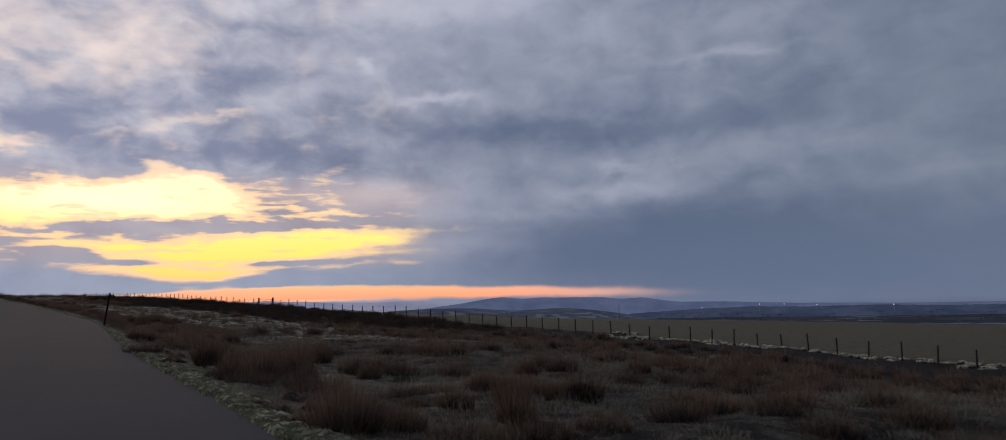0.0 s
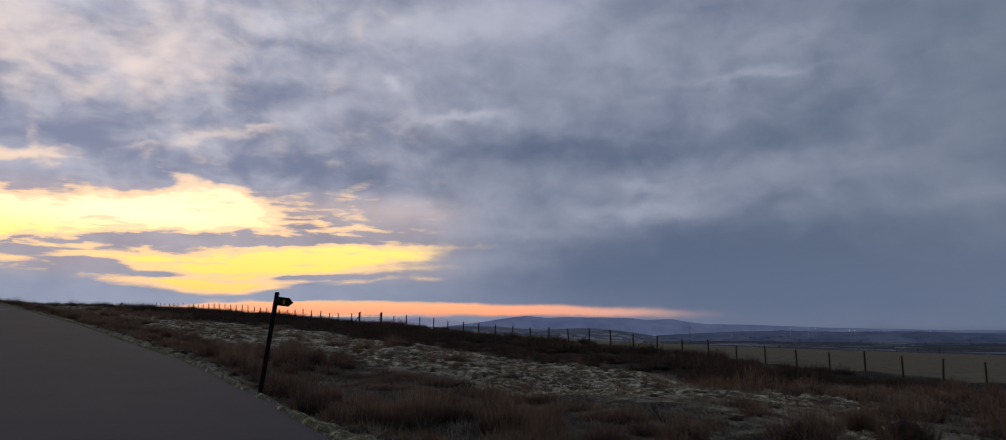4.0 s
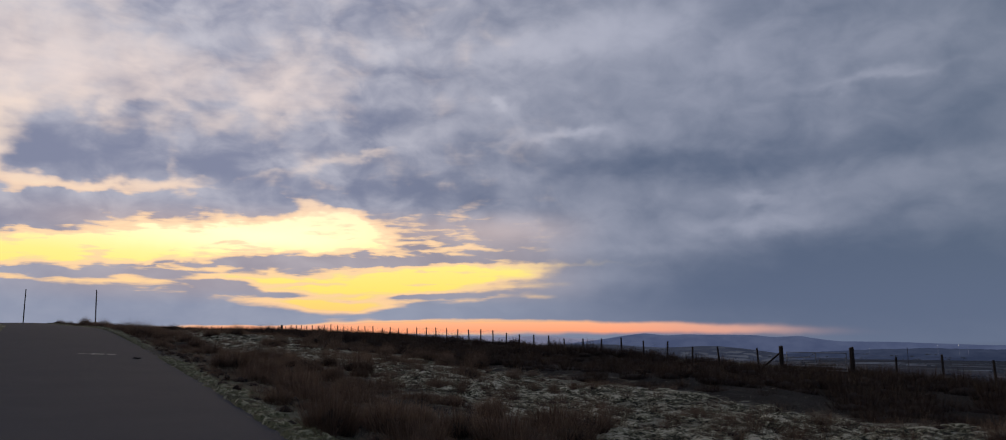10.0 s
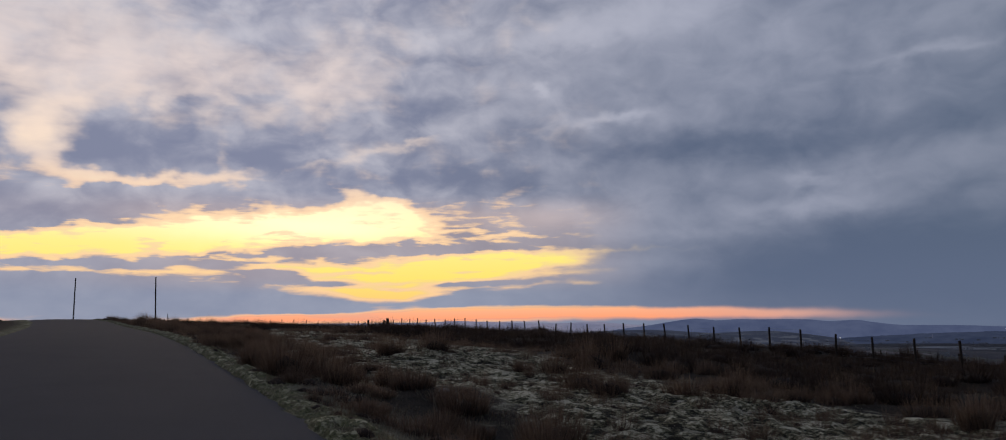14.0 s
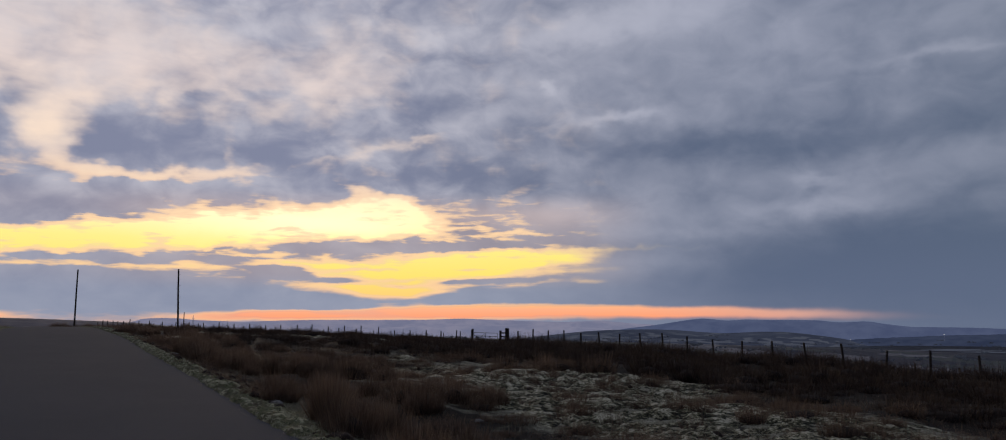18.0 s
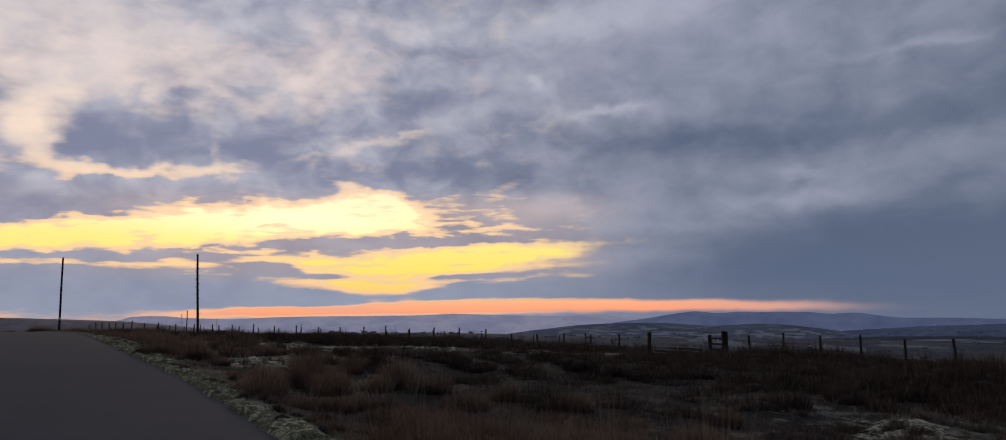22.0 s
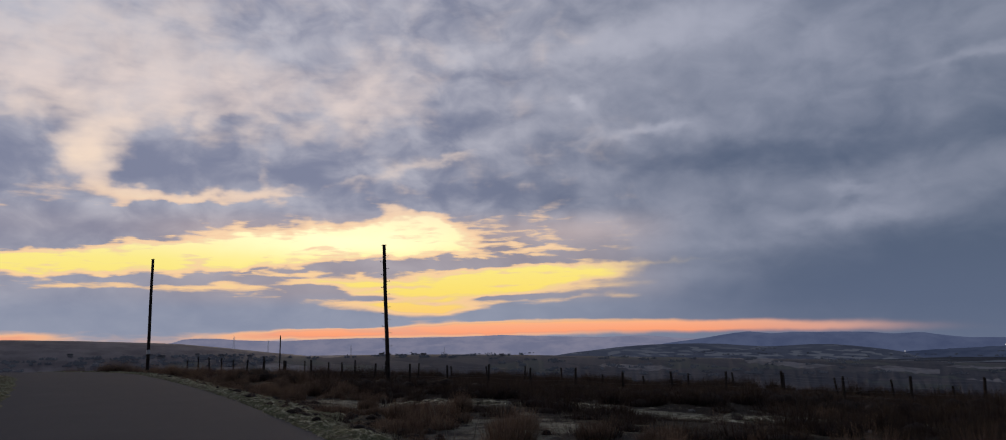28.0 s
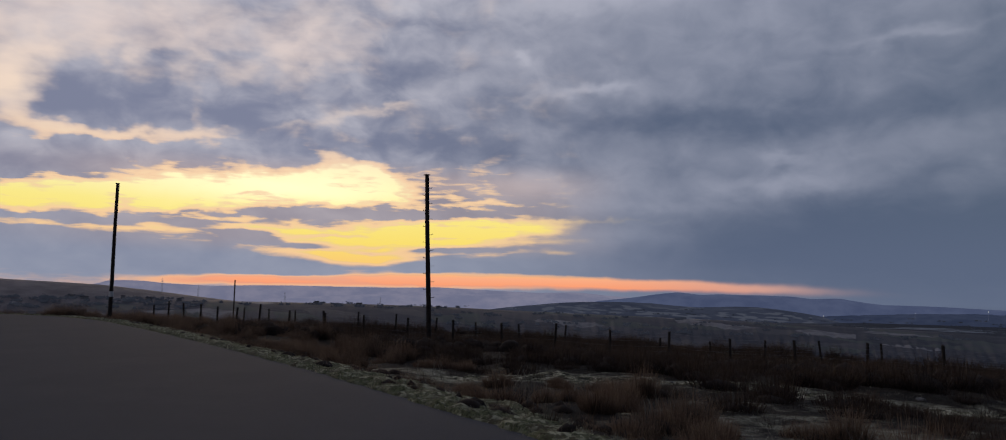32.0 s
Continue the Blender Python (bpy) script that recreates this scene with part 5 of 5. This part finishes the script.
# ---- footpath sign ----
SIGN = 2.06


def footpath_sign(x, y):
    z = float(height(x, y)[0])
    s = thing("footpath_sign", "leaning dark footpath signpost with a pointed finger board", "signpost", x, y, z)
    bm = bmesh.new()
    box(bm, (-0.043, -0.043, -0.5), (0.043, 0.043, SIGN), 0.008)
    part("post", bm, BLACK, s)
    bm = bmesh.new()
    out = [(0.030, -0.085), (0.245, -0.085), (0.335, 0.0), (0.245, 0.085), (0.030, 0.085)]
    f = [bm.verts.new((a, -0.018, SIGN - 0.17 + b)) for a, b in out]
    g = [bm.verts.new((a, 0.018, SIGN - 0.17 + b)) for a, b in out]
    bm.faces.new(f)
    bm.faces.new(g[::-1])
    for i in range(5):
        bm.faces.new((f[i], g[i], g[(i + 1) % 5], f[(i + 1) % 5]))
    bmesh.ops.recalc_face_normals(bm, faces=bm.faces)
    board = part("finger_board", bm, BLACK, s, "black pointed board with a worn yellow mark")
    bm = bmesh.new()
    rim = [(0.0, 0.052), (0.026, 0.018), (0.020, -0.046), (-0.018, -0.050), (-0.028, 0.006)]
    front = [bm.verts.new((0.155 + a, -0.022, SIGN - 0.17 + b)) for a, b in rim]
    back = [bm.verts.new((0.155 + a, -0.017, SIGN - 0.17 + b)) for a, b in rim]
    bm.faces.new(front)
    for i in range(5):
        bm.faces.new((front[i], back[i], back[(i + 1) % 5], front[(i + 1) % 5]))
    part("mark", bm, YELLOW, board)
    s.matrix_world = Matrix.Translation((x, y, z)) @ Euler((radians(-3), radians(7), radians(-28))).to_matrix().to_4x4()
    return s


footpath_sign(-4.02, -96.38)

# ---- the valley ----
# Steel and masts glow dimly, to stand for haze in front of them.
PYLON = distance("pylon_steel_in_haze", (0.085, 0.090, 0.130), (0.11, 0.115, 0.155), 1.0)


def pylon(az, top_el, dist, tall):
    """A lattice pylon on the far slope."""
    x, y = dist * math.sin(radians(az)) - 3.0, dist * math.cos(radians(az)) + 58
    z = 1.6 + dist * math.tan(radians(top_el)) - tall
    p = thing("power_pylon", "grey lattice power pylon far off in the haze", "pylon", x, y, z, "power line")
    for sx, sy in ((-1, -1), (-1, 1), (1, -1), (1, 1)):
        bm = bmesh.new()
        tube(bm, [(sx * 4.2, sy * 4.2, -80), (sx * 1.4, sy * 1.4, tall * 0.6), (0.3 * sx, 0.3 * sy, tall)], 0.32, 0.22, 5)
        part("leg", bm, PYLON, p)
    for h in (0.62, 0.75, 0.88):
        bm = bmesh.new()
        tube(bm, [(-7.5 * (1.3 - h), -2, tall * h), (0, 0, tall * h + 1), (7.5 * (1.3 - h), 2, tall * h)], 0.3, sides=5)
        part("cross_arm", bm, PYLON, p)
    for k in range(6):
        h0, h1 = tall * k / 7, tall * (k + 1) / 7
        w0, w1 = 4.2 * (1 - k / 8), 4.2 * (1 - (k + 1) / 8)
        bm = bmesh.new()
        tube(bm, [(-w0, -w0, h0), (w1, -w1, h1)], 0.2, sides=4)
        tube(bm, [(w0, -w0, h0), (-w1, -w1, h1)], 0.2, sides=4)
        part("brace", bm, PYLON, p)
    return p


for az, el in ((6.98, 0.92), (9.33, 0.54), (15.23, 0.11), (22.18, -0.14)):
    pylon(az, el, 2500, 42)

STONE = surface("pale_render", plain((0.30, 0.29, 0.28), (0.42, 0.41, 0.40), 0.5))
SLATE = surface("slate_roof", plain((0.05, 0.05, 0.055), (0.08, 0.08, 0.085), 0.5))


def farmhouse(az, el, dist, w, turn, label):
    p = spot_at(az, el)
    x, y, z = p if p is not None else (dist * math.sin(radians(az)), dist * math.cos(radians(az)), -100)
    h = thing("farmhouse", label, "house", x, y, z, "valley farms")
    bm = bmesh.new()
    box(bm, (-w / 2, -3.5, -6), (w / 2, 3.5, 5))
    part("wall", bm, STONE, h)
    bm = bmesh.new()
    v = [bm.verts.new(q) for q in ((-w / 2 - 0.4, -4, 4.9), (w / 2 + 0.4, -4, 4.9), (w / 2 + 0.4, 4, 4.9), (-w / 2 - 0.4, 4, 4.9), (-w / 2 - 0.4, 0, 8), (w / 2 + 0.4, 0, 8))]
    for q in ((0, 1, 5, 4), (2, 3, 4, 5), (0, 4, 3), (1, 2, 5), (3, 2, 1, 0)):
        bm.faces.new([v[i] for i in q])
    part("roof", bm, SLATE, h)
    for k in range(max(2, int(w / 4))):
        bm = bmesh.new()
        cx = -w / 2 + (k + 0.5) * w / max(2, int(w / 4))
        box(bm, (cx - 0.5, -3.56, 1.2), (cx + 0.5, -3.5, 2.6))
        part("window", bm, BLACK, h)
    bm = bmesh.new()
    box(bm, (w / 2 - 1.6, -0.5, 7), (w / 2 - 0.6, 0.5, 9.4))
    part("chimney", bm, STONE, h)
    h.matrix_world = h.matrix_world @ Euler((0, 0, radians(turn))).to_matrix().to_4x4()
    return h


for k, (az, el, w) in enumerate(((1.5, -0.50, 14), (2.3, -0.58, 18), (4.6, -0.50, 10), (6.2, -0.62, 16), (8.1, -0.66, 12), (-3.2, -0.35, 12), (17.5, -0.72, 14), (20.6, -0.80, 16), (26.5, -0.95, 12))):
    farmhouse(az, el, 1900, w, -az + (k * 37) % 50 - 25, "small pale farmhouse far off in the valley")

GLOW = bpy.data.materials.new("town_light")
GLOW.use_nodes = True
GLOW.node_tree.nodes["Principled BSDF"].inputs["Emission Color"].default_value = (1.0, 0.95, 0.85, 1)
GLOW.node_tree.nodes["Principled BSDF"].inputs["Emission Strength"].default_value = 1.1
for az, el in ((64.8, -0.46), (65.3, -0.50), (67.5, -0.62), (67.8, -0.63), (63.6, -0.47), (59.5, -0.64), (72.4, -0.70), (53.9, -0.98)):
    d = 4200
    x, y = d * math.sin(radians(az)), d * math.cos(radians(az))
    z = d * math.tan(radians(el))
    lamp = thing("town_lamp", "tiny white street light in the far town", "street lamp", x, y, -110, "town lights")
    bm = bmesh.new()
    tube(bm, [(0, 0, 0), (0, 0, z + 110)], 0.4, 0.3, 5)
    part("mast", bm, PYLON, lamp)
    bm = bmesh.new()
    bmesh.ops.create_icosphere(bm, subdivisions=1, radius=1.5, matrix=Matrix.Translation((0, 0, z + 112)))
    part("lamp_head", bm, GLOW, lamp, "bright white lamp")

# ---- small things on the road and its verge ----
PAINT = surface("worn_road_paint", plain((0.14, 0.14, 0.14), (0.46, 0.46, 0.45), 14.0))
for a, b, thick in ((-0.40, -0.11, 0.16), (-0.09, 0.42, 0.36), (0.44, 0.75, 0.30)):
    rim = [(0.5 + 0.5 * math.cos(k * 0.45), math.sin(k * 0.45) * (0.75 + 0.4 * math.sin(k * 2.3 + a * 9))) for k in range(14)]
    at = [(a + (b - a) * p, -33.45 - (a + 0.4) * 0.45 - 0.3 * (b - a) * p + q * thick) for p, q in rim]
    vs = [(px, py, float(smooth_profile(py)) + 0.03 + 0.05 * math.sin(math.pi * min(1.0, (1.9 - px) / 5.3)) + 0.006) for px, py in at]
    tagged(new("road_marking", mesh_of("road_marking", vs, [tuple(range(14))], PAINT)), "worn pale patch of old paint on dark asphalt", "road marking", kind="structure")


def stone(x, y, s, material, label, name="stone", cat="stone"):
    bm = bmesh.new()
    bmesh.ops.create_icosphere(bm, subdivisions=2, radius=s)
    for v in bm.verts:
        v.co *= 1 + 0.35 * noise.noise(v.co * (1.2 / s) + Vector((x, y, 0)))
        v.co.z *= 0.55
    ob = part(name, bm, material)
    on_road = name == "mud_clod"
    ob.matrix_world = Matrix.Translation((x, y, float(smooth_profile(y)) + 0.06 if on_road else float(height(x, y)[0]) + s * 0.2))
    return tagged(ob, label, cat, "clods on the road" if on_road else "stones on the verge")


ROCK = surface("pale_stone", plain((0.13, 0.127, 0.12), (0.26, 0.25, 0.235), 20.0, 0.01), 0.9)
r = random.Random(8)
for k in range(60):
    y = r.uniform(-140, 112)
    x = float(np.interp(y, ROAD_R[:, 1], ROAD_R[:, 0])) + r.choice((r.uniform(0.2, 2.0), r.uniform(2, 14)))
    stone(x, y, r.uniform(0.04, 0.13), ROCK, "small pale weathered stone lying in the grass")


MUD = surface("dried_mud", plain((0.012, 0.010, 0.009), (0.030, 0.025, 0.022), 20.0, 0.01), 0.95)
for dx, dy, size in ((0.0, 0.0, 0.07), (0.13, -0.06, 0.05), (0.05, -0.2, 0.06)):
    stone(1.1 + dx, -35.8 + dy, size, MUD, "small dark clod of mud on the asphalt", "mud_clod", "clod")


def dead_stems(x, y, n, tall, seed):
    """Bleached dead stalks standing in a tuft."""
    q = random.Random(seed)
    z = float(height(x, y)[0])
    t = thing("dead_stalks", "bleached dead plant stalks standing by the road", "dead plant", x, y, z, "dead stalks")
    for k in range(n):
        a, l = q.uniform(0, 6.28), q.uniform(0.5, 1.0) * tall
        bx, by = q.uniform(-0.5, 0.5), q.uniform(-0.5, 0.5)
        lx, ly = math.cos(a) * l * 0.35, math.sin(a) * l * 0.35
        bm = bmesh.new()
        tube(bm, [(bx, by, -0.05), (bx + lx * 0.4, by + ly * 0.4, l * 0.55), (bx + lx, by + ly, l)], 0.007, 0.003, 4)
        tube(bm, [(bx + lx * 0.4, by + ly * 0.4, l * 0.55), (bx + lx * 0.1, by + ly * 0.9, l * 0.8)], 0.004, 0.002, 3)
        part("stalk", bm, DEAD, t)
    return t


DEAD = surface("bleached_stalk", plain((0.22, 0.19, 0.145), (0.34, 0.31, 0.26), 30.0), 0.8)
for k, (y, u) in enumerate(((-84, 3.0), (-83, 3.3), (-32.5, 3.2), (-31.5, 3.8), (-30.8, 4.6), (-22, 3.0), (33, 3.2), (34, 3.8), (36, 4.2), (44, 3.2), (45, 3.8), (68, 3.6), (72, 4.0), (76, 4.2), (80, 3.9), (-118, 2.6), (12, 3.4), (20, 5.0))):
    dead_stems(float(np.interp(y, ROAD_R[:, 1], ROAD_R[:, 0])) + u, y, 7, 0.5, 60 + k)
